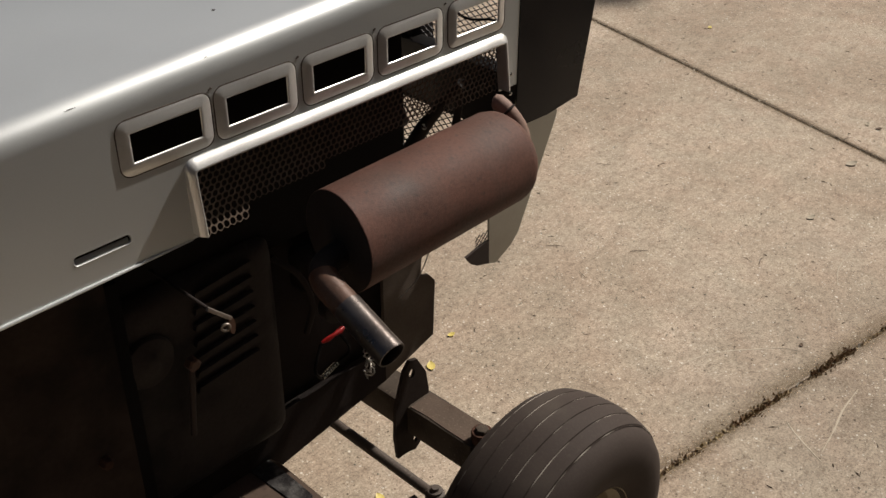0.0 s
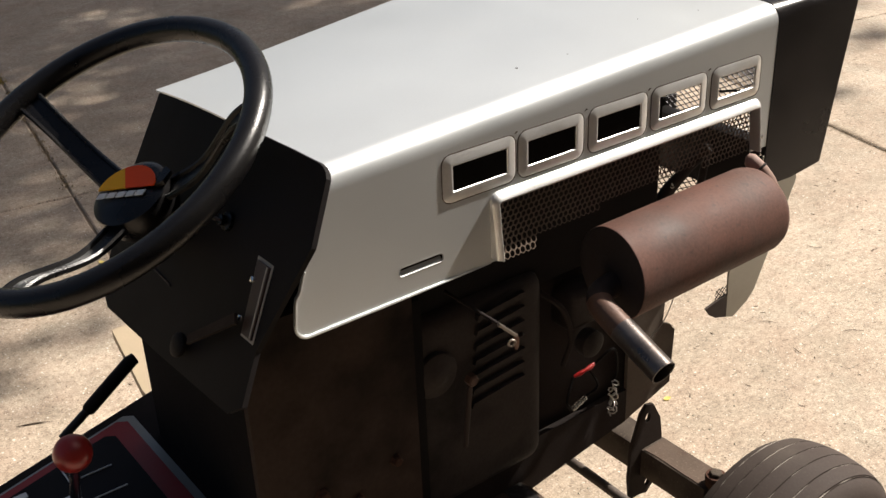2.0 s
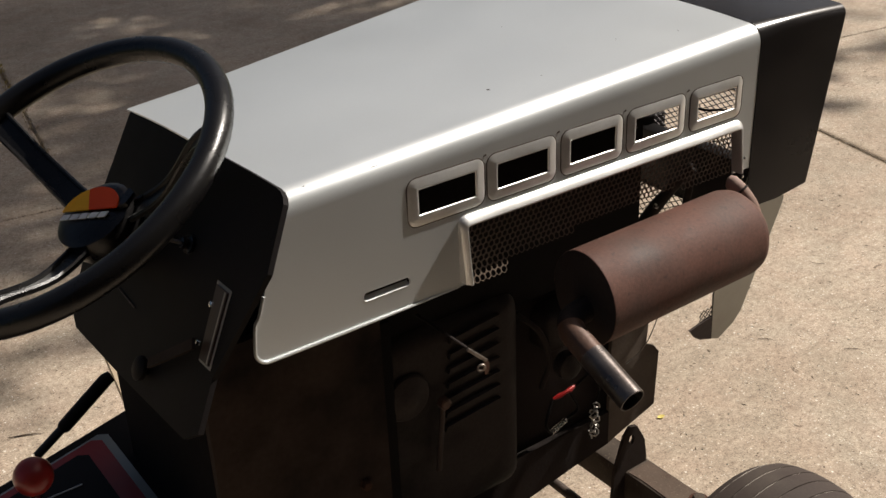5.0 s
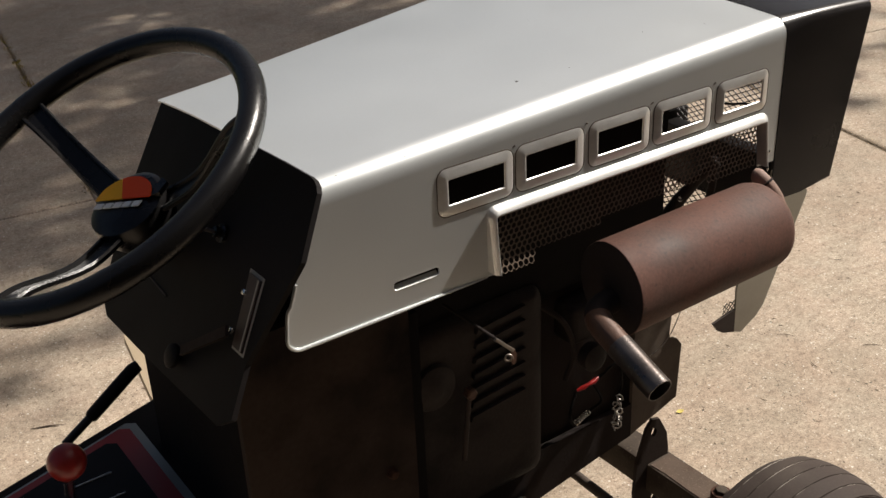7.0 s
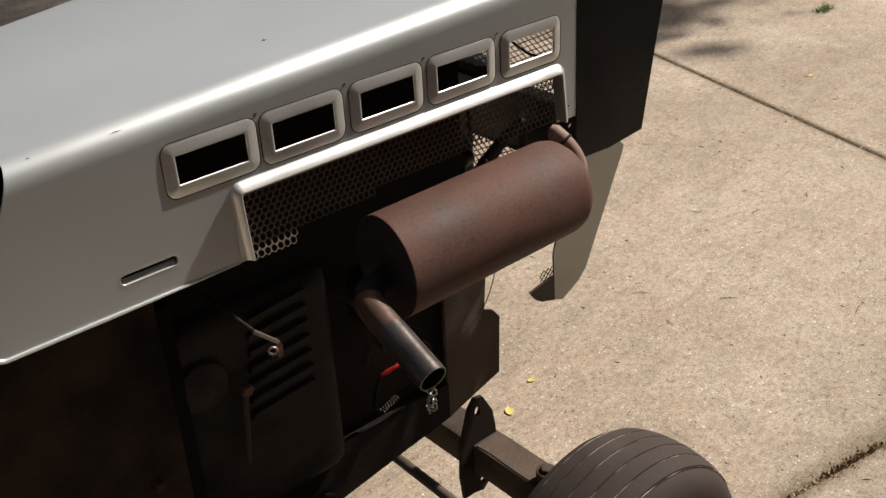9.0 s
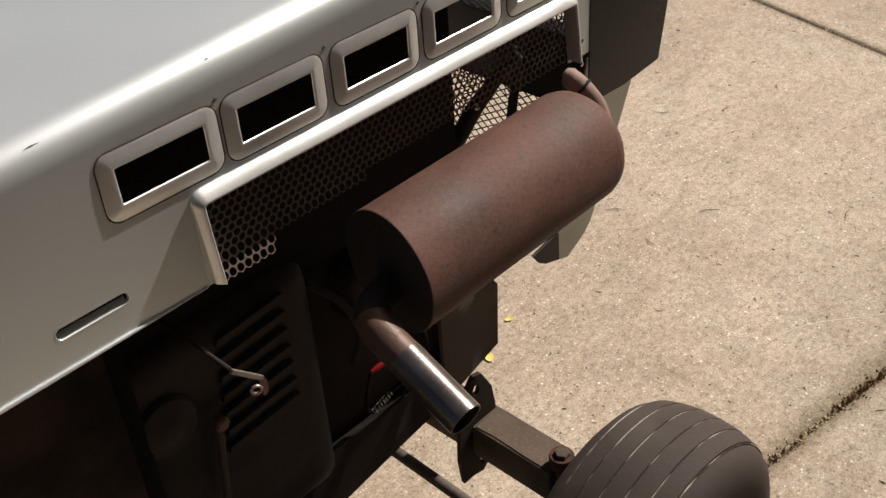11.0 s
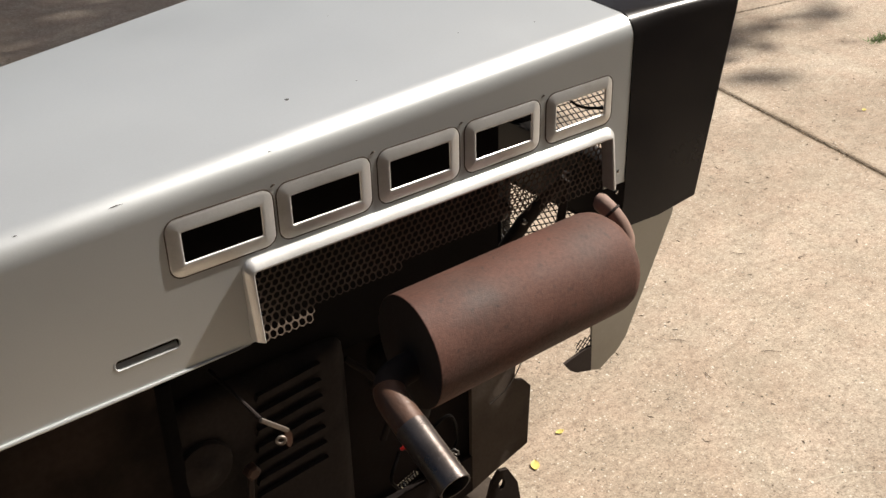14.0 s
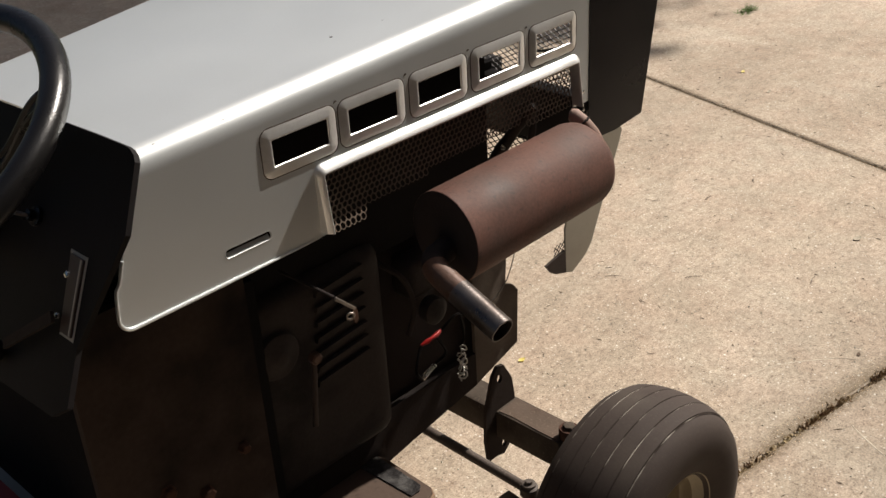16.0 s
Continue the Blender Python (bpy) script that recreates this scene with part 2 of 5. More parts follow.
def concrete_material():
    """Worn broom-finished concrete: tan paste, pale and dark aggregate grains, broad stains."""
    m = bpy.data.materials.new("worn_concrete")
    m.use_nodes = True
    nt = m.node_tree
    n, l = nt.nodes, nt.links
    bsdf = n["Principled BSDF"]
    tc = n.new("ShaderNodeTexCoord")

    def noise_tex(sc, detail=5.0, rough=0.55):
        t = n.new("ShaderNodeTexNoise")
        t.inputs["Scale"].default_value, t.inputs["Detail"].default_value = sc, detail
        t.inputs["Roughness"].default_value = rough
        l.new(tc.outputs["Object"], t.inputs["Vector"])
        return t.outputs["Fac"]

    def ramp(fac, stops):
        r = n.new("ShaderNodeValToRGB")
        while len(r.color_ramp.elements) < len(stops):
            r.color_ramp.elements.new(0.5)
        for e, (p, c) in zip(r.color_ramp.elements, stops):
            e.position, e.color = p, (*c, 1)
        l.new(fac, r.inputs[0])
        return r.outputs[0]

    def mix(kind, fac, a, b):
        k = n.new("ShaderNodeMix")
        k.data_type, k.blend_type = 'RGBA', kind
        if isinstance(fac, float):
            k.inputs[0].default_value = fac
        else:
            l.new(fac, k.inputs[0])
        l.new(a, k.inputs[6])
        l.new(b, k.inputs[7])
        return k.outputs[2]

    paste = ramp(noise_tex(2.2, 7.0, 0.65), [(0.3, (0.305, 0.247, 0.187)), (0.5, (0.384, 0.322, 0.251)), (0.72, (0.434, 0.376, 0.303))])
    pink = ramp(noise_tex(9.0, 3.0, 0.5), [(0.4, (1.0, 1.0, 1.0)), (0.65, (1.03, 0.98, 0.97))])
    col = mix('MULTIPLY', 1.0, paste, pink)
    grit_1 = ramp(noise_tex(70, 4.0, 0.75), [(0.30, (0.62, 0.58, 0.54)), (0.48, (1, 1, 1)), (0.70, (1.28, 1.28, 1.27))])
    col = mix('MULTIPLY', 1.0, col, grit_1)
    grit_2 = ramp(noise_tex(230, 2.0, 0.7), [(0.30, (0.66, 0.63, 0.6)), (0.5, (1, 1, 1)), (0.70, (1.3, 1.29, 1.27))])
    col = mix('MULTIPLY', 1.0, col, grit_2)

    def aggregate(col, scale, share, size):
        vor = n.new("ShaderNodeTexVoronoi")
        vor.inputs["Scale"].default_value = scale
        l.new(tc.outputs["Object"], vor.inputs["Vector"])
        stones = ramp(vor.outputs["Distance"], [(size, (1, 1, 1)), (size + 0.12, (0, 0, 0))])
        pick = n.new("ShaderNodeSeparateColor")
        l.new(vor.outputs["Color"], pick.inputs[0])
        shade = ramp(pick.outputs[0], [(0.0, (0.09, 0.065, 0.045)), (0.22, (0.24, 0.18, 0.13)), (0.5, (0.42, 0.34, 0.26)), (0.8, (0.62, 0.56, 0.47)), (1.0, (0.8, 0.77, 0.7))])
        few = ramp(pick.outputs[1], [(share, (0, 0, 0)), (share + 0.05, (1, 1, 1))])
        mask = mix('MULTIPLY', 1.0, stones, few)
        bw = n.new("ShaderNodeRGBToBW")
        l.new(mask, bw.inputs[0])
        return mix('MIX', bw.outputs[0], col, shade)

    col = aggregate(col, 95.0, 0.55, 0.16)
    col = aggregate(col, 190.0, 0.5, 0.2)
    mottle = ramp(noise_tex(17, 5.0, 0.6), [(0.34, (0.86, 0.85, 0.84)), (0.52, (1, 1, 1)), (0.7, (1.07, 1.07, 1.07))])
    col = mix('MULTIPLY', 1.0, col, mottle)
    stain = ramp(noise_tex(0.8, 5.0, 0.55), [(0.32, (0.78, 0.75, 0.71)), (0.55, (1.03, 1.02, 1.0))])
    col = mix('MULTIPLY', 1.0, col, stain)
    # the slabs darken raggedly towards a point by the cross joint
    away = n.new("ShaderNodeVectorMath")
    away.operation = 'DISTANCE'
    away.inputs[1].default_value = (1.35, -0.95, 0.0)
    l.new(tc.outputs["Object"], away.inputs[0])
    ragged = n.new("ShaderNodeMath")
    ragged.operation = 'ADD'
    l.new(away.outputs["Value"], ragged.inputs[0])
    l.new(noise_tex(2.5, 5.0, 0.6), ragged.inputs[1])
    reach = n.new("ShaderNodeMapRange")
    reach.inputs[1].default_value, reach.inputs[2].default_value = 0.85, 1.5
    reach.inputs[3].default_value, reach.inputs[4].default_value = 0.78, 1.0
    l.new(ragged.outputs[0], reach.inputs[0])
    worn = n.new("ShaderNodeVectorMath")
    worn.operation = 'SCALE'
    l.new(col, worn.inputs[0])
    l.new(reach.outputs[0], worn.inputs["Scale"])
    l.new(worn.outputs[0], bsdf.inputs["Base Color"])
    bsdf.inputs["Roughness"].default_value = 0.9
    b = n.new("ShaderNodeBump")
    b.inputs["Strength"].default_value, b.inputs["Distance"].default_value = 0.35, 0.0015
    l.new(noise_tex(210, 3.0, 0.75), b.inputs["Height"])
    l.new(b.outputs[0], bsdf.inputs["Normal"])
    return m


CONCRETE = concrete_material()


# ---- mesh helpers ----
def part(name, bm, mat, parent=None, label="", smooth=True, solid=0.0, angle=40):
    me = bpy.data.meshes.new(name)
    bmesh.ops.recalc_face_normals(bm, faces=bm.faces)
    bm.to_mesh(me)
    bm.free()
    me.materials.append(mat)
    ob = new(name, me)
    if smooth:
        me.shade_smooth()
        me.set_sharp_from_angle(angle=radians(angle))
    if solid:
        count = [0] * len(me.edges)
        for loop in me.loops:
            count[loop.edge_index] += 1
        for edge, faces in zip(me.edges, count):
            if faces == 1:
                edge.use_edge_sharp = True
        mod = ob.modifiers.new("thickness", 'SOLIDIFY')
        mod.thickness, mod.offset = abs(solid), (1.0 if solid < 0 else -1.0)
    if parent is not None:
        ob.parent = parent
    if label:
        tagged(ob, label)
    return ob


def box(bm, lo, hi, bevel=0.0, m=None, segments=2):
    made = bmesh.ops.create_cube(bm, size=1.0)["verts"]
    lo, hi = Vector(lo), Vector(hi)
    for v in made:
        v.co = Vector([lo[i] + (v.co[i] + 0.5) * (hi[i] - lo[i]) for i in range(3)])
    if bevel:
        edges = list({e for v in made for e in v.link_edges})
        out = bmesh.ops.bevel(bm, geom=edges, offset=bevel, segments=segments, affect='EDGES', profile=0.6)
        made = list({v for f in out["faces"] for v in f.verts} | {v for v in made if v.is_valid})
    if m is not None:
        for v in made:
            v.co = m @ v.co
    return bm


def smooth_path(points, steps=6):
    """Catmull-Rom through the points."""
    p = [Vector(q) for q in points]
    p = [2 * p[0] - p[1]] + p + [2 * p[-1] - p[-2]]
    out = []
    for i in range(1, len(p) - 2):
        for k in range(steps):
            t = k / steps
            a, b, c, d = p[i - 1], p[i], p[i + 1], p[i + 2]
            out.append(0.5 * ((2 * b) + (c - a) * t + (2 * a - 5 * b + 4 * c - d) * t * t + (3 * b - a - 3 * c + d) * t ** 3))
    out.append(p[-2])
    return out


def tube(bm, points, radius, sides=12, cap=True, closed=False):
    pts = [Vector(q) for q in points]
    n = len(pts)
    rad = radius if isinstance(radius, (list, tuple)) else [radius] * n
    up = None
    rings = []
    for i in range(n):
        if closed:
            d = pts[(i + 1) % n] - pts[i - 1]
        else:
            d = pts[min(i + 1, n - 1)] - pts[max(i - 1, 0)]
        d.normalize()
        if up is None:
            up = d.orthogonal().normalized()
        up = (up - d * up.dot(d)).normalized()
        side = d.cross(up)
        rings.append([bm.verts.new(pts[i] + rad[i] * (math.cos(a) * up + math.sin(a) * side))
                      for a in (2 * math.pi * k / sides for k in range(sides))])
    for i in range(n if closed else n - 1):
        a, b = rings[i], rings[(i + 1) % n]
        for k in range(sides):
            bm.faces.new((a[k], a[(k + 1) % sides], b[(k + 1) % sides], b[k]))
    if cap and not closed:
        bm.faces.new(rings[0][::-1])
        bm.faces.new(rings[-1])
    return bm


def lathe(bm, profile, m, sides=32, caps=True):
    """Turns (radius, height) pairs about the local z axis; m places it."""
    rings = [[bm.verts.new(m @ Vector((r * math.cos(a), r * math.sin(a), h)))
              for a in (2 * math.pi * k / sides for k in range(sides))] for r, h in profile]
    for a, b in zip(rings, rings[1:]):
        for k in range(sides):
            bm.faces.new((a[k], a[(k + 1) % sides], b[(k + 1) % sides], b[k]))
    if caps:
        bm.faces.new(rings[0][::-1])
        bm.faces.new(rings[-1])
    return bm


def along(start, end):
    """The pose whose z axis runs from start towards end."""
    d = Vector(end) - Vector(start)
    return Matrix.Translation(start) @ d.to_track_quat('Z', 'Y').to_matrix().to_4x4()


def rounded(x0, z0, x1, z1, r, steps=5):
    """A rounded rectangle, anticlockwise, as (x, z) pairs."""
    out = []
    for cx, cz, a0 in ((x1 - r, z1 - r, 0), (x0 + r, z1 - r, 90), (x0 + r, z0 + r, 180), (x1 - r, z0 + r, 270)):
        for k in range(steps + 1):
            a = radians(a0 + 90 * k / steps)
            out.append((cx + r * math.cos(a), cz + r * math.sin(a)))
    return out


def ring_frame(bm, x0, z0, x1, z1, r, profile, put):
    """A closed moulding round a rounded rectangle. profile: (inset, height) pairs; put(x, z, h) places a point."""
    loops = []
    for inset, h in profile:
        pts = rounded(x0 + inset, z0 + inset, x1 - inset, z1 - inset, max(r - inset, 0.0012))
        loops.append([bm.verts.new(put(x, z, h)) for x, z in pts])
    n = len(loops[0])
    for a, b in zip(loops, loops[1:]):
        for k in range(n):
            bm.faces.new((a[k], a[(k + 1) % n], b[(k + 1) % n], b[k]))
    return bm


def sheet_with_holes(bm, outline, holes, put):
    """A flat sheet with openings. outline and holes: loops of (x, z)."""
    edges = []
    for loop in [outline] + holes:
        vs = [bm.verts.new(put(x, z)) for x, z in loop]
        for a, b in zip(vs, vs[1:] + vs[:1]):
            edges.append(bm.edges.new((a, b)))
    bmesh.ops.triangle_fill(bm, use_beauty=True, use_dissolve=False, edges=edges)
    return bm


def prism(bm, outline, put, depth):
    """A plate: outline in (u, v), put(u, v, w) with w 0..depth."""
    a = [bm.verts.new(put(u, v, 0.0)) for u, v in outline]
    b = [bm.verts.new(put(u, v, depth)) for u, v in outline]
    bm.faces.new(a[::-1])
    bm.faces.new(b)
    n = len(a)
    for k in range(n):
        bm.faces.new((a[k], a[(k + 1) % n], b[(k + 1) % n], b[k]))
    return bm


# ---- the ground ----
ground_bm = bmesh.new()
bmesh.ops.create_grid(ground_bm, x_segments=2, y_segments=2, size=900)
for v in ground_bm.verts:
    v.co.z = -0.06
ground = tagged(part("ground", ground_bm, SOIL, smooth=False), "lawn soil that reaches to the horizon", "ground", kind="structure")

driveway = new("driveway")
tagged(driveway, "worn tan concrete driveway of large jointed slabs", "driveway", kind="structure")

# lines of the joints, as a point and a direction
ALONG = Vector((1.0, -0.150))
LINES_H = [Vector((0.0, y)) for y in (-5.07, -2.65, -0.228, 2.20, 5.45)]
LINES_V = [(Vector((-4.55, 0.0)), Vector((0.147, 1.0))), (Vector((-2.2, 0.0)), Vector((0.147, 1.0))), (Vector((0.125, 0.0)), Vector((0.147, 1.0))),
           (Vector((2.432, 0.0)), Vector((0.266, 1.0))), (Vector((4.95, 0.0)), Vector((0.2, 1.0))), (Vector((7.4, 0.0)), Vector((0.2, 1.0)))]


def meet(p, d, q, e):
    k = d.x * e.y - d.y * e.x
    w = q - p
    return p + d * ((w.x * e.y - w.y * e.x) / k)


bed = bmesh.new()
bed_loop = [meet(LINES_H[i], ALONG, *LINES_V[j]) for i, j in ((0, 0), (0, -1), (-1, -1), (-1, 0))]
bed.faces.new([bed.verts.new((p.x, p.y, -0.0055)) for p in bed_loop])
part("joint_filling", bed, JOINT, driveway, "dark dirt and moss packed in the joints", smooth=False)
GAP = 0.0036
for i in range(len(LINES_H) - 1):
    for j in range(len(LINES_V) - 1):
        c = [meet(LINES_H[a], ALONG, *LINES_V[b]) for a, b in ((i, j), (i, j + 1), (i + 1, j + 1), (i + 1, j))]
        mid = sum(c, Vector((0, 0))) / 4
        bm = bmesh.new()
        inner = []
        for k in range(4):
            a, b = c[k], c[(k + 1) % 4]
            steps = 60
            for s in range(steps):
                p = a.lerp(b, s / steps)
                n_in = (mid - p).normalized()
                wob = (GAP if k % 2 == 0 else 1.7 * GAP) * (0.9 + 0.6 * noise.noise((p.x * 9, p.y * 9, i + 2.0 * j)))
                inner.append(p + n_in * wob)
        top = [bm.verts.new((p.x, p.y, 0.0)) for p in inner]
        low = [bm.verts.new((p.x, p.y, -0.05)) for p in inner]
        lip = [bm.verts.new((*(p + (mid - p).normalized() * 0.006), 0.003)) for p in inner]
        n = len(top)
        for k in range(n):
            q = (k + 1) % n
            bm.faces.new((low[k], low[q], top[q], top[k]))
            bm.faces.new((top[k], top[q], lip[q], lip[k]))
        bm.faces.new(lip)
        bmesh.ops.translate(bm, verts=bm.verts, vec=(0, 0, -0.003))
        part("slab", bm, CONCRETE, driveway, smooth=False)

# plain wall closing the rider's right, unseen, added to dim the hood's side
bm = bmesh.new()
box(bm, (-7.0, -2.6, -0.06), (4.5, -2.35, 4.1), 0.01)
WALL_PAINT = material("brown_wall_paint", (0.11, 0.085, 0.065), 0.8, 0.0, 0.25, 3, 60, 0.3, 60)
tagged(part("wall_south", bm, WALL_PAINT, smooth=False), "unseen plain brown wall added to block sky light", "wall", kind="structure")

# ---- the tractor ----
tractor = new("garden_tractor")
tagged(tractor, "old silver and black garden tractor parked on concrete", "tractor")

SIDE = -0.25          # plane of the hood's right-hand side
FRONT = 0.69          # seam between hood and nose
BOTTOM = 0.786


def hood_top(x):
    return 0.958 + 0.032 * x / FRONT


def hood_far(x):
    return 0.122 + 0.225 * x


def rear_edge(z):
    return -0.05 * max(0.0, (0.955 - z)) / 0.12 if z > 0.835 else -0.05 - 0.12 * (0.835 - z)


def rear_bow(y):
    return -0.025 * (1 - math.exp(-max(0.0, y + 0.235) / 0.085)) * min(1.0, max(0.0, (0.119 - y) / 0.02))


R_C = 0.025
hood = new("hood")
hood.parent = tractor
tagged(hood, "silver-painted sheet steel hood with five vents")

VENTS = [(0.138, 0.234), (0.244, 0.338), (0.352, 0.444), (0.457, 0.552), (0.567, 0.659)]
V0, V1 = 0.881, 0.931


XS = [0.0, 0.0012] + [FRONT * k / 24 for k in range(1, 24)] + [FRONT - 0.0012, FRONT]


def wall_outline():
    out = []
    # rear edge from the top down, with the small step and the rounded tip
    for z in (0.925, 0.90, 0.87, 0.845):
        out.append((rear_edge(z), z))
    out += [(-0.0485, 0.838), (-0.053, 0.833), (-0.0545, 0.825), (-0.0565, 0.806)]
    for k in range(7):
        a = radians(180 + 90 * k / 6)
        out.append((-0.0415 + 0.0155 * math.cos(a), 0.8015 + 0.0155 * math.sin(a)))
    out += [(0.2085, BOTTOM), (0.2085, 0.862), (0.213, 0.868), (0.652, 0.868), (0.657, 0.862), (0.657, 0.795), (FRONT, 0.795)]
    for x in reversed(XS):
        z = hood_top(x) - R_C - 0.0012
        out.append((x + rear_edge(z) * (1 - x / FRONT), z))
    return out


near_side = bmesh.new()
holes = [rounded(a + 0.0055, V0 + 0.0055, b - 0.0075, V1 - 0.0075, 0.005) for a, b in VENTS]
holes.append(rounded(0.0725, 0.8112, 0.1320, 0.8225, 0.005))
sheet_with_holes(near_side, wall_outline(), holes, lambda x, z: (x, SIDE, z))

roof = bmesh.new()
loops = []
for x in XS:
    top, far = hood_top(x), hood_far(x)
    ring = []
    for k in range(11):
        a = radians(180 - 90 * k / 10)
        ring.append((SIDE + R_C + R_C * math.cos(a), top - R_C + R_C * math.sin(a)))
    for k in range(1, 12):
        y = SIDE + R_C + (far - SIDE - 2 * R_C) * k / 12
        ring.append((y, top + 0.010 * math.sin(math.pi * k / 12) ** 0.8))
    for k in range(11):
        a = radians(90 - 90 * k / 10)
        ring.append((far - R_C + R_C * math.cos(a), top - R_C + R_C * math.sin(a)))
    ring.insert(1, (SIDE, ring[0][1] - 0.0))
    ring[0] = (SIDE, ring[1][1] - 0.0012)
    loops.append([roof.verts.new((x + (rear_edge(z) + rear_bow(y)) * (1 - x / FRONT), y, z)) for y, z in ring])
for a, b in zip(loops, loops[1:]):
    for k in range(len(a) - 1):
        roof.faces.new((a[k], a[k + 1], b[k + 1], b[k]))
near_side.verts.index_update()
copies = [roof.verts.new(v.co) for v in near_side.verts]
for face in near_side.faces:
    roof.faces.new([copies[v.index] for v in face.verts])
near_side.free()
bmesh.ops.remove_doubles(roof, verts=roof.verts, dist=0.00005)
part("hood_skin", roof, SILVER, hood, solid=0.002, angle=60)

far_side = bmesh.new()
outline = [(x, z) for x, z in wall_outline()]
holes = [rounded(a + 0.0055, V0 + 0.0055, b - 0.0075, V1 - 0.0075, 0.005) for a, b in VENTS]
sheet_with_holes(far_side, outline, holes, lambda x, z: (x, hood_far(max(x, 0)), z))
part("far_side_panel", far_side, SILVER, hood, smooth=False, solid=0.002)

# pressed frames round the vents
for a, b in VENTS:
    bm = bmesh.new()
    ring_frame(bm, a - 0.0042, V0 - 0.0042, b + 0.0022, V1 + 0.0015, 0.0115,
               [(-0.0006, -0.001), (0.0, 0.0001), (0.0008, 0.0006), (0.0020, 0.0010), (0.0105, 0.0024), (0.0120, 0.0025), (0.0128, 0.0024), (0.0133, 0.0020), (0.0136, 0.0013)],
               lambda x, z, h: (x, SIDE - h, z))
    part("vent_frame", bm, TRIM, hood, angle=50)
# dark line round each vent: rusty dirt, with crease shade put into the colour
CREASE = material("crease_rust_and_shade", (0.07, 0.05, 0.035), 0.9, 0.0, 0.5, 60, 300)
for a, b in VENTS:
    bm = bmesh.new()
    loop = rounded(a - 0.0045, V0 - 0.0045, b + 0.0025, V1 + 0.0018, 0.0118)
    tube(bm, [(x, SIDE - 0.0001, z) for x, z in loop], [0.0004 + 0.0003 * abs(math.sin(1.9 * k + 40 * a)) for k in range(len(loop))], 6, closed=True)
    part("crease_dirt", bm, CREASE, hood, "rusty dirt and painted shade in the crease round the vent")
for (a, b), (c, d) in zip(VENTS, VENTS[1:]):
    bm = bmesh.new()
    x = (b + c) / 2 - 0.001
    tube(bm, [(x - 0.003, SIDE - 0.0001, V1 + 0.0012), (x, SIDE - 0.0002, V1 + 0.0030), (x + 0.0016, SIDE - 0.0001, V1 + 0.0024)], [0.0004, 0.0011, 0.0005], 7)
    part("rust_spot", bm, CREASE, hood, "rust spot where two vents meet")
bm = bmesh.new()
ring_frame(bm, 0.0700, 0.8092, 0.1345, 0.8245, 0.007, [(0.0008, 0.0), (0.0018, 0.0003), (0.0026, 0.0001), (0.0032, -0.0012)], lambda x, z, h: (x, SIDE - h, z))
part("slot_lip", bm, SILVER, hood)
bm = bmesh.new()
rows = [[bm.verts.new((0.0745 + 0.0555 * k / 8, SIDE + 0.0006 + 0.0032 * f ** 1.5, 0.8120 + 0.0052 * f)) for k in range(9)] for f in (0.0, 0.3, 0.6, 1.0)]
for a, b in zip(rows, rows[1:]):
    for k in range(8):
        bm.faces.new((a[k], a[k + 1], b[k + 1], b[k]))
part("slot_dish", bm, SILVER, hood, "turned-in lower edge of the slot", solid=0.0008)


for z in (0.812, 0.786):
    bm = bmesh.new()
    lathe(bm, [(0.0024, 0.0), (0.0024, 0.001), (0.0012, 0.0016)], along((0.6775, SIDE - 0.0005, z), (0.6775, SIDE - 0.02, z)), 12)
    part("seam_screw", bm, CHROME, hood, "bright screw head beside the seam")


# side grille: a moulding over a perforated sheet that leans outward towards its foot
def lean(z):
    return SIDE - 0.002 - 0.0095 * (0.870 - z) / 0.085


def grille_moulding():
    path = [(0.1972, 0.7925), (0.1972, 0.80), (0.1972, 0.83), (0.1972, 0.858)]
    path += [(0.2092 - 0.012 * math.cos(radians(k * 15)), 0.859 + 0.012 * math.sin(radians(k * 15))) for k in range(1, 7)]
    path += [(0.3, 0.871), (0.45, 0.871), (0.645, 0.871)]
    path += [(0.653 + 0.012 * math.sin(radians(k * 15)), 0.859 + 0.012 * math.cos(radians(k * 15))) for k in range(1, 7)]
    path += [(0.665, 0.83), (0.665, 0.80)]
    prof = [(-0.0012, None), (-0.0004, 0.0002), (0.0008, 0.0016), (0.0066, 0.0062), (0.0082, 0.0068), (0.0098, 0.0060), (0.0103, 0.0040), (0.0103, -0.010)]
    bm = bmesh.new()
    rows = []
    for i, (x, z) in enumerate(path):
        p, q = path[max(i - 1, 0)], path[min(i + 1, len(path) - 1)]
        d = Vector((q[0] - p[0], q[1] - p[1])).normalized()
        nx, nz = d.y, -d.x
        row = []
        narrow = 0.62 if i < 3 else min(1.0, 0.62 + 0.08 * (i - 2)) if i < 9 else 1.0
        for inset, h in prof:
            inset = inset * narrow + 0.0103 * (1 - narrow) * 0.5
            xx, zz = x + nx * inset, z + nz * inset
            y = SIDE + 0.001 if h is None else lean(zz) - h
            row.append(bm.verts.new((xx, y, zz)))
        rows.append(row)
    for a, b in zip(rows, rows[1:]):
        for k in range(len(a) - 1):
            bm.faces.new((a[k], a[k + 1], b[k + 1], b[k]))
    return bm


side_grille = new("side_grille")
side_grille.parent = tractor
tagged(side_grille, "perforated steel side grille in a silver moulding")
part("moulding", grille_moulding(), TRIM, side_grille, angle=24)


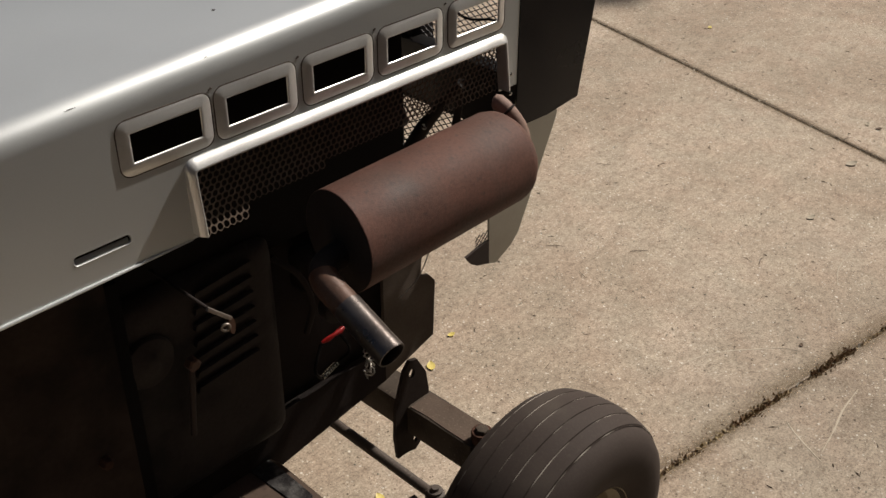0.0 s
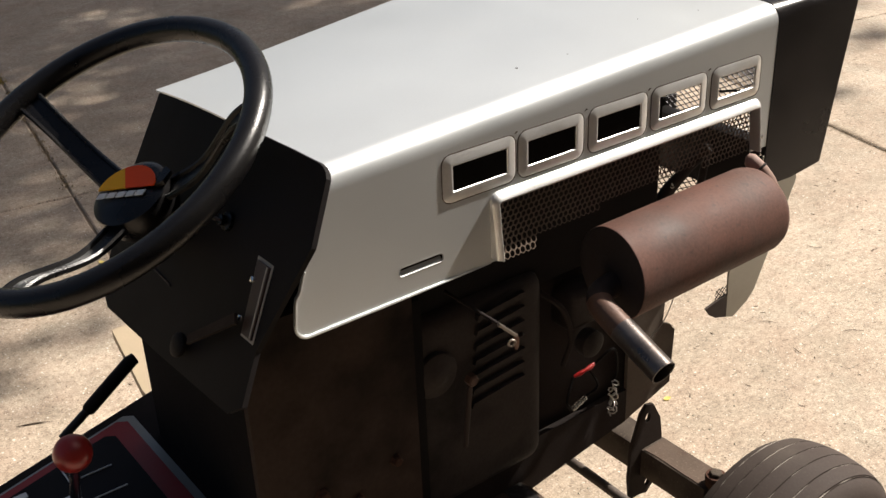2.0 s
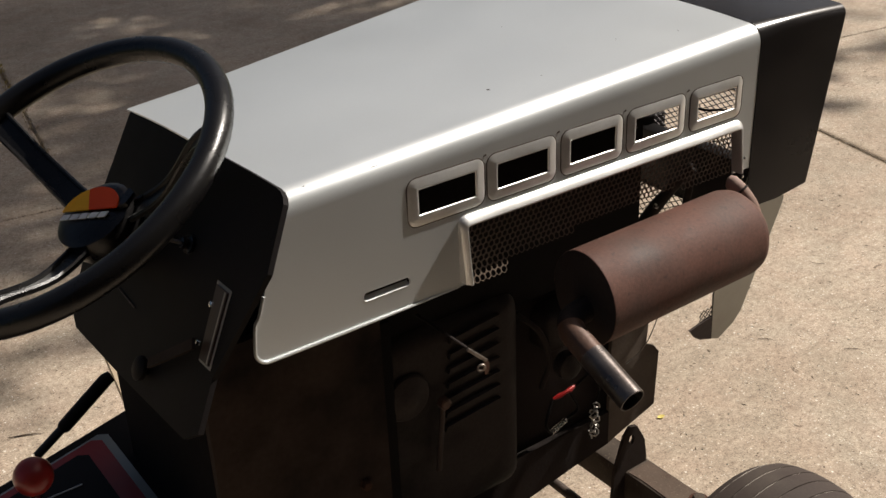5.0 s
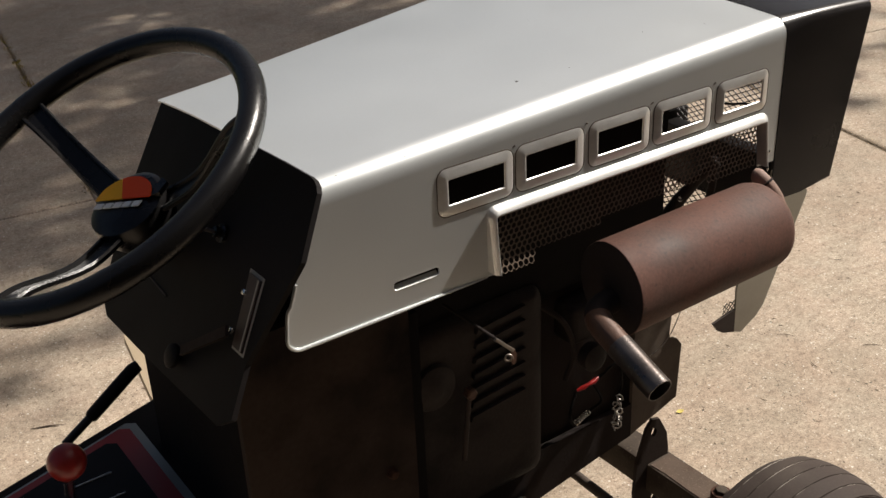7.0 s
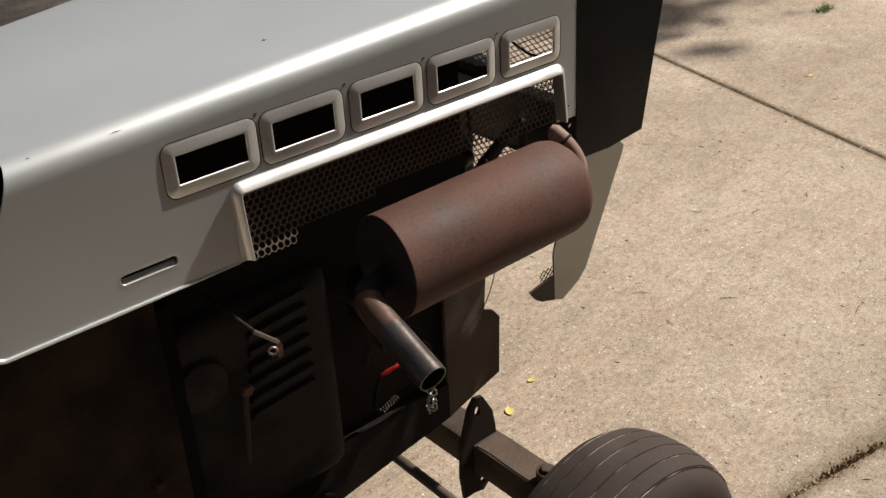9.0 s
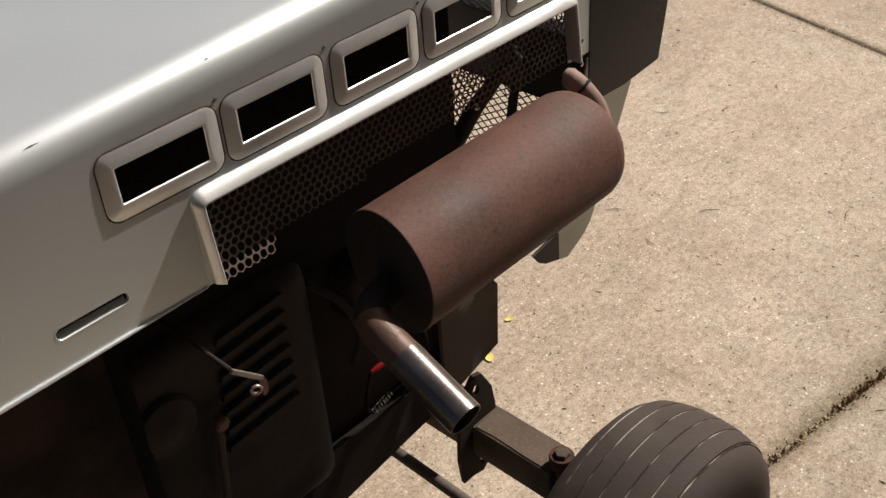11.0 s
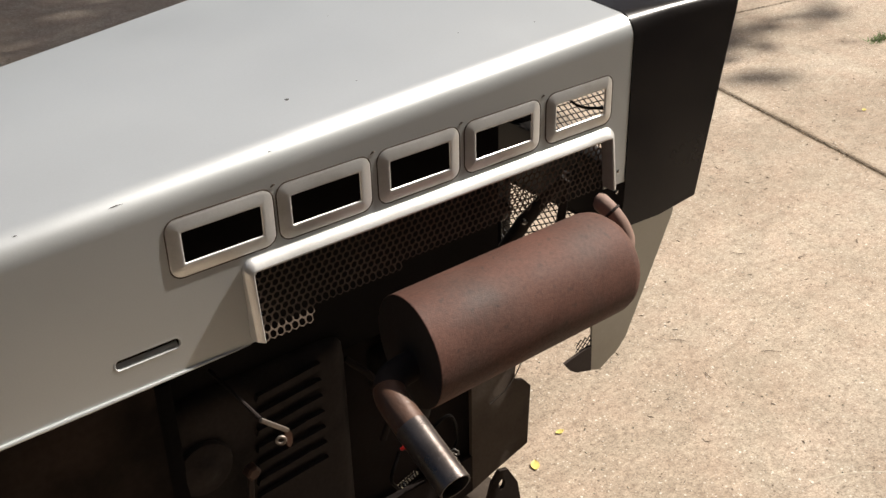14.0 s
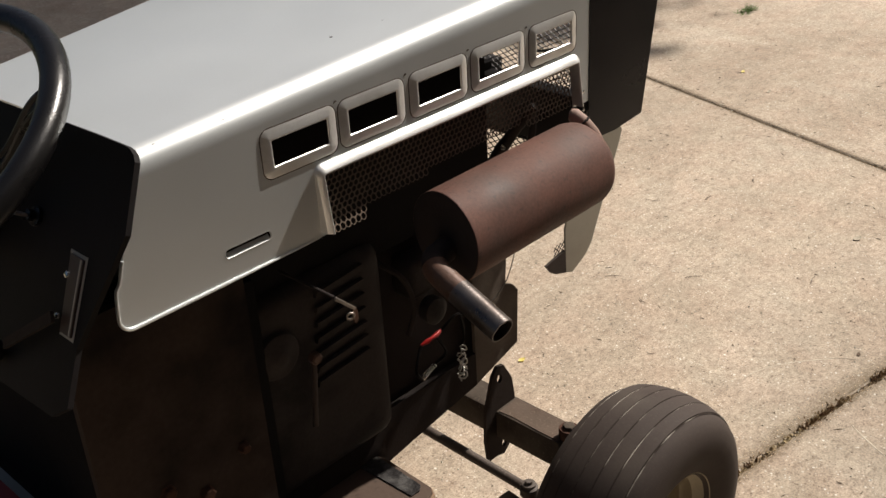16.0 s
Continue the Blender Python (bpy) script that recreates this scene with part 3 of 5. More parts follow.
def perforated(x0, z0, x1, z1, pitch, hole, put):
    """A sheet of hexagonal cells, each with a round hole."""
    bm = bmesh.new()
    dz = pitch * math.sqrt(3) / 2
    rows = int((z1 - z0) / dz)
    cols = int((x1 - x0) / pitch)
    cache = {}

    def vert(x, z):
        key = (round(x, 5), round(z, 5))
        if key not in cache:
            cache[key] = bm.verts.new(put(x, z))
        return cache[key]

    for r in range(rows):
        for c in range(cols):
            cx = x0 + pitch * (c + 0.5 + 0.5 * (r % 2))
            cz = z0 + dz * (r + 0.5)
            if cx > 0.266 and cz < (0.799 + 0.039 * (cx - 0.275) if cx < 0.56 else 0.80):
                continue
            outer, inner = [], []
            for k in range(12):
                a = radians(30 * k)
                # flats face left and right: corners at 30, 90, ...
                rad = (pitch / 2) / math.cos(radians(((math.degrees(a) + 30) % 60) - 30))
                outer.append(vert(cx + rad * math.cos(a), cz + rad * math.sin(a)))
                inner.append(bm.verts.new(put(cx + hole * math.cos(a), cz + hole * math.sin(a))))
            for k in range(12):
                q = (k + 1) % 12
                bm.faces.new((outer[k], outer[q], inner[q], inner[k]))
    return bm


part("perforated_sheet", perforated(0.208, 0.786, 0.655, 0.864, 0.0078, 0.0034, lambda x, z: (x, SIDE + 0.003 - 0.0085 * min(1.3, max(0.0, (0.806 - z) / 0.02)), z)),
     MESH_STEEL, side_grille, "rust-brown perforated sheet cut away round the muffler", smooth=False, solid=0.001)

# black nose with an open, screened front
nose = new("nose")
nose.parent = tractor
tagged(nose, "black enamelled nose shell with an open screened front")
shell = bmesh.new()



def nose_front(z):
    return 0.818 + (0.864 - 0.818) * (z - 0.74) / (0.98 - 0.74)


loops = []
for f in [0.0, 0.008] + [k / 12 for k in range(1, 12)] + [0.992, 1.0]:
    R_N = R_C - 0.009 * min(1.0, 3 * f)
    ring = []
    top = hood_top(FRONT) + 0.0008 + 0.002 * f - 0.006 * f ** 2
    far = hood_far(FRONT) + 0.001 + 0.003 * f
    side = SIDE - 0.0006 - 0.003 * f
    prof = [(side + 0.0, 0.733 - 0.002 * min(1, f * 2.0) + 0.007 * max(0, f * 2 - 1)), (side, 0.80), (side, 0.85), (side, 0.90)]
    for k in range(9):
        a = radians(180 - 90 * k / 8)
        prof.append((side + R_N + R_N * math.cos(a), top - R_N + R_N * math.sin(a)))
    for k in range(1, 8):
        prof.append((side + R_N + (far - side - 2 * R_N) * k / 8, top + 0.010 * math.sin(math.pi * k / 8) ** 0.8))
    for k in range(9):
        a = radians(90 - 90 * k / 8)
        prof.append((far - R_N + R_N * math.cos(a), top - R_N + R_N * math.sin(a)))
    prof += [(far, 0.90), (far, 0.85), (far, 0.745)]
    ring = []
    for y, z in prof:
        x0 = FRONT + 0.0015
        ring.append(shell.verts.new((x0 + (nose_front(z) - x0) * f, y, z)))
    loops.append(ring)
for a, b in zip(loops, loops[1:]):
    for k in range(len(a) - 1):
        shell.faces.new((a[k], a[k + 1], b[k + 1], b[k]))
# inward lip round the open front
lip = [shell.verts.new((v.co.x - 0.004, v.co.y * 0.94 + 0.06 * 0.015, v.co.z - (0.014 if v.co.z > 0.9 else 0.0))) for v in loops[-1]]
for k in range(len(lip) - 1):
    shell.faces.new((loops[-1][k], loops[-1][k + 1], lip[k + 1], lip[k]))
part("shell", shell, NOSE_ENAMEL, nose, solid=0.002, angle=50)


def diamond_screen(y0, z0, y1, z1, step_y, step_z, put, thick):
    """Expanded metal: crossing strands."""
    bm = bmesh.new()
    slope = step_z / step_y
    for sgn in (1, -1):
        n0 = int((y1 - y0) / step_y + (z1 - z0) / step_z) + 2
        for k in range(n0):
            # line z = z0 + sgn*slope*(y - c)
            c = y0 + k * step_y - (z1 - z0) / slope if sgn == 1 else y0 + k * step_y
            pts = []
            for y in (y0, y1):
                pts.append((y, z0 + sgn * slope * (y - c)))
            (ya, za), (yb, zb) = pts
            t0, t1 = 0.0, 1.0
            dz = zb - za
            for lim, side_ in ((z0, 1), (z1, -1)):
                if abs(dz) < 1e-9:
                    continue
                t = (lim - za) / dz
                if (dz > 0) == (side_ == 1):
                    t0 = max(t0, t)
                else:
                    t1 = min(t1, t)
            if t1 - t0 < 0.01:
                continue
            a = Vector(put(ya + (yb - ya) * t0, za + dz * t0))
            b = Vector(put(ya + (yb - ya) * t1, za + dz * t1))
            tube(bm, [a, b], thick, 4, cap=False)
    return bm


part("front_screen", diamond_screen(-0.235, 0.752, 0.26, 0.955, 0.017, 0.0085, lambda y, z: (nose_front(z) - 0.012, y, z), 0.0009),
     BLACK_METAL, nose, "black expanded-metal screen", smooth=False)["kind"] = "stuff"
part("lower_screen", diamond_screen(-0.195, 0.580, 0.2, 0.70, 0.017, 0.0085, lambda y, z: (0.795 - (0.70 - z) * 0.42, y, z), 0.0009),
     BLACK_METAL, nose, "black expanded-metal screen", smooth=False)["kind"] = "stuff"
part("screen_fringe", diamond_screen(0.678, 0.532, 0.7055, 0.550, 0.0085, 0.0085, lambda y, z: (y, -0.1975, z), 0.0007),
     BLACK_METAL, nose, "torn edge of the expanded-metal screen", smooth=False)["kind"] = "stuff"
bm = bmesh.new()
box(bm, (0.780, -0.185, 0.657), (0.812, 0.24, 0.752), 0.004)
part("crossbar", bm, BLACK_METAL, nose)
bm = bmesh.new()
box(bm, (0.775, -0.19, 0.53), (0.787, -0.150, 0.70), 0.003)
part("cheek", bm, BLACK_METAL, nose)
bm = bmesh.new()
box(bm, (0.775, 0.052, 0.53), (0.787, 0.20, 0.70), 0.003)
part("cheek", bm, BLACK_METAL, nose)
# plain dark box added to close the view through the nose
bm = bmesh.new()
box(bm, (0.79, 0.035, 0.715), (0.838, 0.245, 0.766), 0.006)
part("lamp_housing", bm, BLACK_PLASTIC, nose)
bm = bmesh.new()
lathe(bm, [(0.012, 0.0), (0.022, 0.006), (0.024, 0.02), (0.012, 0.03)], along((0.70, 0.0, 0.655), (0.72, 0.0, 0.665)), 20)
part("horn", bm, BLACK_METAL, nose)
bm = bmesh.new()
tube(bm, [(0.69, -0.03, 0.60), (0.715, 0.0, 0.66), (0.72, 0.04, 0.70)], 0.006, 10)
part("horn_bracket", bm, BLACK_METAL, nose)
bm = bmesh.new()
tube(bm, smooth_path([(0.80, -0.19, 0.80), (0.80, -0.12, 0.815), (0.81, -0.05, 0.80), (0.80, 0.02, 0.835)], 5), 0.002, 8)
part("lamp_wire", bm, BLACK_PLASTIC, nose)

for pts, r in (([(0.698, -0.148, 0.760), (0.680, -0.128, 0.730), (0.662, -0.111, 0.697), (0.640, -0.088, 0.640)], [0.007, 0.008, 0.010, 0.011]), ([(0.728, -0.120, 0.750), (0.724, -0.120, 0.709), (0.712, -0.118, 0.640)], [0.006] * 3)):
    bm = bmesh.new()
    tube(bm, pts, r, 10)
    part("inner_strut", bm, ENGINE_BLACK, nose)
bm = bmesh.new()
lathe(bm, [(0.0045, 0.0), (0.0042, 0.003), (0.002, 0.0045)], along((0.657, -0.118, 0.702), (0.60, -0.20, 0.76)), 12)
part("strut_bolt", bm, CHROME, nose, "bright bolt head on the strut")

# lower front side plate
plate = bmesh.new()
pts = [(0.836, 0.700), (0.846, 0.690), (0.844, 0.680), (0.770, 0.520), (0.755, 0.505), (0.722, 0.488), (0.706, 0.494), (0.703, 0.57), (0.758, 0.745), (0.800, 0.748)]
prism(plate, pts, lambda u, v, w: (u, -0.2 + w, v), 0.003)
lower_plate = part("lower_side_plate", plate, PLATE, nose, "dull silver sheet plate", smooth=False)
# the curl's shaded inside is put in as a darker colour
foot = bmesh.new()
prism(foot, [(0.656, 0.526), (0.688, 0.532), (0.7045, 0.534), (0.7055, 0.494), (0.692, 0.4985), (0.680, 0.502), (0.668, 0.510)], lambda u, v, w: (u, -0.2 + w, v), 0.004)
part("curled_foot", foot, BROWN_STEEL, lower_plate, "curled lower edge, painted dark for its shade", smooth=False)

# ---- engine, frame and running gear ----
engine = new("engine")
engine.parent = tractor
tagged(engine, "greasy black engine with a louvred blower housing")
bm = bmesh.new()
box(bm, (0.12, -0.185, 0.40), (0.345, 0.10, 0.70), 0.03, segments=4)
part("blower_housing", bm, ENGINE_BLACK, engine)
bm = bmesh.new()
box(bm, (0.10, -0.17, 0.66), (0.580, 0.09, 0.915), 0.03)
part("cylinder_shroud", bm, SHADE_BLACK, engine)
bm = bmesh.new()
box(bm, (0.335, -0.150, 0.375), (0.60, 0.09, 0.66), 0.02)
part("crankcase", bm, SOOT_AND_SHADE, engine)
for k in range(7):
    bm = bmesh.new()
    z = 0.545 + k * 0.021
    prism(bm, [(0.212 + 0.002 * k, z), (0.300, z + 0.006), (0.302, z + 0.014), (0.214 + 0.002 * k, z + 0.007)], lambda u, v, w: (u, -0.183 - w, v), 0.008)
    part("louvre", bm, ENGINE_BLACK, engine, smooth=False)
bm = bmesh.new()
lathe(bm, [(0.031, 0.0), (0.032, 0.003), (0.030, 0.007), (0.024, 0.009), (0.014, 0.010), (0.010, 0.013), (0.005, 0.014)], along((0.159, -0.184, 0.619), (0.159, -0.25, 0.619)), 32)
part("recoil_cup", bm, ENGINE_BLACK, engine, "round greasy cup on the blower housing")
bm = bmesh.new()
tube(bm, [(0.2035, -0.200, 0.607), (0.2000, -0.200, 0.575), (0.1930, -0.198, 0.500)], 0.0036, 10)
part("stay_rod", bm, BROWN_STEEL, engine, "brown steel stay rod")
bm = bmesh.new()
lathe(bm, [(0.0085, 0.0), (0.0085, 0.009), (0.006, 0.011)], along((0.2032, -0.197, 0.600), (0.2032, -0.25, 0.600)), 6)
part("stay_nut", bm, RUST_PIPE, engine, "rusty hexagonal nut", smooth=False)

# box added under the engine to stop sun leaking onto the step
bm = bmesh.new()
box(bm, (-0.095, -0.154, 0.325), (0.335, 0.09, 0.43), 0.012)
part("oil_sump", bm, SOOT_AND_SHADE, engine, "greasy black box added under the engine to block sun")
for pts, r in (([(0.345, -0.17, 0.66), (0.37, -0.19, 0.63), (0.39, -0.185, 0.575), (0.385, -0.175, 0.53)], 0.004),):
    bm = bmesh.new()
    tube(bm, smooth_path(pts, 6), r, 10)
    part("hose", bm, SOOT_AND_SHADE, engine, "black rubber hose")
bm = bmesh.new()
box(bm, (0.385, -0.188, 0.585), (0.45, -0.14, 0.645), 0.012, segments=3)
lathe(bm, [(0.018, 0.0), (0.020, 0.004), (0.020, 0.018), (0.012, 0.022)], along((0.415, -0.185, 0.565), (0.415, -0.26, 0.565)), 18)
part("carburettor", bm, ENGINE_BLACK, engine, "greasy dark carburettor body")

chassis = new("chassis")
chassis.parent = tractor
tagged(chassis, "dark steel frame rails of the tractor")
for y0, y1 in ((-0.165, -0.155), (0.095, 0.105)):
    bm = bmesh.new()
    prism(bm, [(-0.4, 0.290), (0.07, 0.290), (0.339, 0.333), (0.458, 0.352), (0.528, 0.362), (0.528, 0.42), (-0.4, 0.42)], lambda u, v, w: (u, y0 + w, v), y1 - y0)
    part("frame_rail", bm, SOOT_AND_SHADE, chassis, smooth=False)
bm = bmesh.new()
prism(bm, [(-0.10, 0.33), (0.117, 0.33), (0.117, 0.79), (-0.10, 0.79)], lambda u, v, w: (u, -0.205 + w, v), 0.010)
part("side_plate", bm, GREASY_PLATE, chassis, "brown-black tower side plate with patches of grease", smooth=False)
for x, z, r in ((0.080, 0.540, 0.0068), (-0.025, 0.540, 0.0085), (0.022, 0.509, 0.0085)):
    bm = bmesh.new()
    lathe(bm, [(r * 1.25, 0.0), (r * 1.25, 0.002), (r, 0.0025), (r, 0.008), (r * 0.8, 0.0095)], along((x, -0.204, z), (x, -0.25, z)), 6)
    part("plate_bolt", bm, GREASY_RUST, chassis, "rusty bolt head", smooth=False)
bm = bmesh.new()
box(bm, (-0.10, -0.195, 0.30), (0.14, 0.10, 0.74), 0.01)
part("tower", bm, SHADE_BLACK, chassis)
bm = bmesh.new()
prism(bm, [(0.528, 0.362), (0.545, 0.368), (0.625, 0.392), (0.629, 0.486), (0.618, 0.50), (0.60, 0.508), (0.61, 0.62), (0.528, 0.62)], lambda u, v, w: (u, -0.165 + w, v), 0.006)
part("front_support", bm, DUSTY_PLATE, chassis, "dusty dark steel front support plate", smooth=False)

axle = new("front_axle")
axle.parent = tractor
tagged(axle, "dusty dark steel front axle beam")
bm = bmesh.new()
box(bm, (0.566, -0.295, 0.238), (0.618, 0.24, 0.290), 0.005)
part("beam", bm, SUPPORT, axle)
bm = bmesh.new()
prism(bm, [(0.570, -0.291), (0.614, -0.291), (0.615, -0.23), (0.613, -0.19), (0.614, -0.172), (0.569, -0.172), (0.571, -0.20), (0.5695, -0.25)], lambda u, v, w: (u, v, 0.2896 + w), 0.0012)
part("dust_layer", bm, BEAM_DUST, axle, "brown dust caked on the beam", smooth=False)
EAR = [(0.566, 0.200), (0.545, 0.200), (0.540, 0.243), (0.543, 0.30), (0.561, 0.358), (0.573, 0.372), (0.588, 0.368), (0.606, 0.335), (0.612, 0.30),
       (0.612, 0.243), (0.596, 0.207), (0.583, 0.195)]
bm = bmesh.new()
sheet_with_holes(bm, EAR, [[(0.577 + 0.006 * math.cos(a), 0.347 + 0.009 * math.sin(a)) for a in (k * math.pi / 5 for k in range(10))],
                           [(0.584 + 0.006 * math.cos(a), 0.217 + 0.008 * math.sin(a)) for a in (k * math.pi / 5 for k in range(10))]], lambda x, z: (x, -0.168, z))
part("ear_plate", bm, EAR_STEEL, axle, "dusty brown bracket plate with two holes", smooth=False, solid=0.006)
bm = bmesh.new()
lathe(bm, [(0.0150, -0.01), (0.0160, 0.0), (0.0160, 0.006), (0.0150, 0.0085), (0.009, 0.009)], Matrix.Translation((0.588, -0.297, 0.300)), 20)
part("kingpin_cap", bm, GREASY_RUST, axle, "rusty kingpin cap")
bm = bmesh.new()
lathe(bm, [(0.0102, 0.0085), (0.0102, 0.0125), (0.0090, 0.0138), (0.005, 0.0142)], Matrix.Translation((0.588, -0.297, 0.300)), 6)
part("kingpin_nut", bm, SUPPORT, axle, "dark hexagonal nut", smooth=False)
bm = bmesh.new()
lathe(bm, [(0.014, 0.0), (0.014, 0.13)], Matrix.Translation((0.590, -0.298, 0.165)), 16)
part("kingpin", bm, BLACK_METAL, axle)
bm = bmesh.new()
tube(bm, [(0.59, -0.298, 0.19), (0.60, -0.42, 0.19)], 0.011, 14)
part("stub", bm, BLACK_METAL, axle)

steering = new("steering_linkage")
steering.parent = tractor
tagged(steering, "rusty steel tie rod with a dusty steering arm")
bm = bmesh.new()
tube(bm, [(0.501, 0.150, 0.250), (0.492, -0.287, 0.250)], 0.008, 12)
part("tie_rod", bm, DUSTY_STEEL, steering)
bm = bmesh.new()
lathe(bm, [(0.010, -0.012), (0.014, -0.008), (0.014, 0.006), (0.0105, 0.008), (0.0105, 0.012), (0.006, 0.0125), (0.005, 0.017)], Matrix.Translation((0.492, -0.296, 0.250)), 16)
part("rod_end", bm, DUSTY_STEEL, steering)
bm = bmesh.new()
prism(bm, [(0.444, -0.257), (0.454, -0.258), (0.486, -0.261), (0.484, -0.284), (0.484, -0.302), (0.461, -0.316), (0.446, -0.305), (0.432, -0.295), (0.431, -0.28), (0.437, -0.265)], lambda u, v, w: (u, v, 0.226 + w), 0.007)
box(bm, (0.454, -0.312, 0.219), (0.60, -0.288, 0.2255), 0.002)
DUSTY_ARM = material("dusty_tan_steel", (0.2, 0.155, 0.105), 0.8, 0.0, 0.35, 25, 200, 0.2, 200, (0.09, 0.06, 0.04), 0.7, 20)
part("steering_arm", bm, DUSTY_ARM, steering, smooth=False)

# front wheels
TR = 0.199


def wheel(name_parent, m):
    w = new("front_wheel")
    w.parent = name_parent
    w.matrix_basis = m
    tagged(w, "ribbed black tyre on a cream-painted rim")
    tb = bmesh.new()
    prof = [(0.104, -0.058), (0.112, -0.066), (0.13, -0.073), (0.155, -0.0765), (0.172, -0.074), (0.1845, -0.0665), (0.1905, -0.0578)]
    ribs = []
    centre = [(-0.053, -0.0345), (-0.0325, -0.0125), (-0.0105, 0.0105), (0.0125, 0.0325), (0.0345, 0.053)]
    crown = lambda h: TR - 0.0085 * (abs(h) / 0.052) ** 2.2
    for a, b in centre:
        ribs += [(crown(a) - 0.0025, a - 0.0004), (crown(a), a), (crown((a + b) / 2), (a + b) / 2), (crown(b), b), (crown(b) - 0.0025, b + 0.0004)]
    prof = [(r - 0.005 - (0.005 if r < 0.12 else 0.0), h) for r, h in prof]
    prof = prof + ribs + [(r, -h) for r, h in reversed(prof)]
    prof = [(r, h * 1.05) for r, h in prof]
    lathe(tb, prof, Matrix.Identity(4), 72, caps=False)
    part("tyre", tb, TYRE, w, angle=35)
    # pale flecked rings: groove dust, with the sunlit edges painted in
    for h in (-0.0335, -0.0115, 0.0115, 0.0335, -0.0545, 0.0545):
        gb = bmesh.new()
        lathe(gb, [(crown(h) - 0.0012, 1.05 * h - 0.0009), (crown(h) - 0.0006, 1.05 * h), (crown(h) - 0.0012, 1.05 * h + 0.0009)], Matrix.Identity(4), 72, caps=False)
        part("groove", gb, GROOVE, w, "pale dust and painted sunlit edge in the tread groove")
    rb = bmesh.new()
    rim_prof = [(0.1085, -0.061), (0.1095, -0.0625), (0.111, -0.061), (0.111, -0.057), (0.107, -0.055), (0.1045, -0.052), (0.1015, -0.044), (0.0955, -0.040), (0.0945, -0.026),
                (0.0905, -0.022), (0.0895, 0.004), (0.085, 0.010), (0.07, 0.008), (0.05, -0.002), (0.040, -0.008), (0.030, -0.009), (0.022, -0.010), (0.019, -0.016), (0.006, -0.017)]
    rim_prof = [(r - 0.010, h * 1.05 - 0.003) for r, h in rim_prof]
    lathe(rb, rim_prof, Matrix.Identity(4), 48, caps=False)
    lathe(rb, [(0.108, 0.060), (0.104, 0.052), (0.092, 0.030), (0.0885, 0.006)], Matrix.Identity(4), 48, caps=False)
    part("rim", rb, RIM, w, angle=40)
    return w


# local -z of the wheel faces outward (towards -y)
wheel_pose = Matrix.Translation((0.594, -0.418, TR)) @ Matrix.Rotation(radians(1.0), 4, 'Z') @ Matrix.Rotation(radians(-90), 4, 'X')
wheel(tractor, wheel_pose)
wheel(tractor, Matrix.Translation((0.602, 0.345, TR)) @ Matrix.Rotation(radians(180 - 1.7), 4, 'Z') @ Matrix.Rotation(radians(-90), 4, 'X'))

# muffler and exhaust pipe
muffler = new("muffler")
muffler.parent = tractor
tagged(muffler, "large rusty brown cylindrical muffler")
MY, MZ, MR = -0.311, 0.749, 0.058


def slant(bm):
    """The rear end is not quite square to the muffler's axis."""
    for v in bm.verts:
        v.co.x += 0.10 * (v.co.y - MY) * max(0.0, 1 - (v.co.x - 0.331) / 0.2)


bm = bmesh.new()
lathe(bm, [(MR - 0.0005, 0.0), (MR, 0.0008), (MR, 0.006), (MR, 0.13), (MR, 0.254), (MR - 0.002, 0.262),
           (MR - 0.008, 0.270), (MR - 0.02, 0.274)], along((0.331, MY, MZ), (0.60, MY + 0.001, MZ + 0.002)), 56, caps=False)
slant(bm)
part("canister", bm, RUST, muffler, angle=30)
# rear cap: its dark colour holds both soot and the shade there
bm = bmesh.new()
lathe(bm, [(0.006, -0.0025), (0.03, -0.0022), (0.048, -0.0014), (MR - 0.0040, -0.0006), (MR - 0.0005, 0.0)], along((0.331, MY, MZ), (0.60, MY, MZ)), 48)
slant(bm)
part("rear_cap", bm, SOOT_AND_SHADE, muffler, "end cap black with soot and painted shade")
bm = bmesh.new()
lathe(bm, [(0.006, 0.006), (MR - 0.018, 0.004), (MR - 0.017, 0.0)], along((0.602, MY, MZ), (0.66, MY, MZ)), 48)
part("front_cap", bm, RUST, muffler)
bend = smooth_path([(0.352, -0.317, 0.738), (0.325, -0.318, 0.7385), (0.302, -0.3225, 0.738), (0.2895, -0.335, 0.7345), (0.2860, -0.352, 0.7285), (0.2845, -0.38, 0.7185)], 6)
# first stretch of the pipe coloured dark for the muffler's shadow
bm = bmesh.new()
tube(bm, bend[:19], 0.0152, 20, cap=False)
part("outlet_root", bm, SOOT_AND_SHADE, muffler, "root of the outlet pipe, painted dark for shade", solid=0.0015)
bm = bmesh.new()
tube(bm, bend[17:], 0.0156, 20, cap=False)
part("outlet_pipe", bm, RUST_PIPE, muffler, "rust-brown outlet elbow", solid=0.0015)
bm = bmesh.new()
tube(bm, [(0.2849, -0.374, 0.7206), (0.2835, -0.40, 0.7113), (0.2815, -0.441, 0.6967)], 0.0159, 24, cap=False)
part("pipe_sleeve", bm, PIPE_SLEEVE, muffler, "dull grey steel pipe end", solid=0.0016)
bm = bmesh.new()
inlet = smooth_path([(0.598, -0.312, 0.750), (0.620, -0.312, 0.750), (0.634, -0.308, 0.758), (0.635, -0.299, 0.774), (0.630, -0.286, 0.790), (0.626, -0.274, 0.799)], 5)
tube(bm, inlet + [Vector((0.6248, -0.270, 0.8005)), Vector((0.6243, -0.2685, 0.8005))], [0.0104] * len(inlet) + [0.0080, 0.0040], 16)
part("inlet_pipe", bm, PALE_RUST, muffler, "pale dusty rust-brown inlet elbow")
bm = bmesh.new()
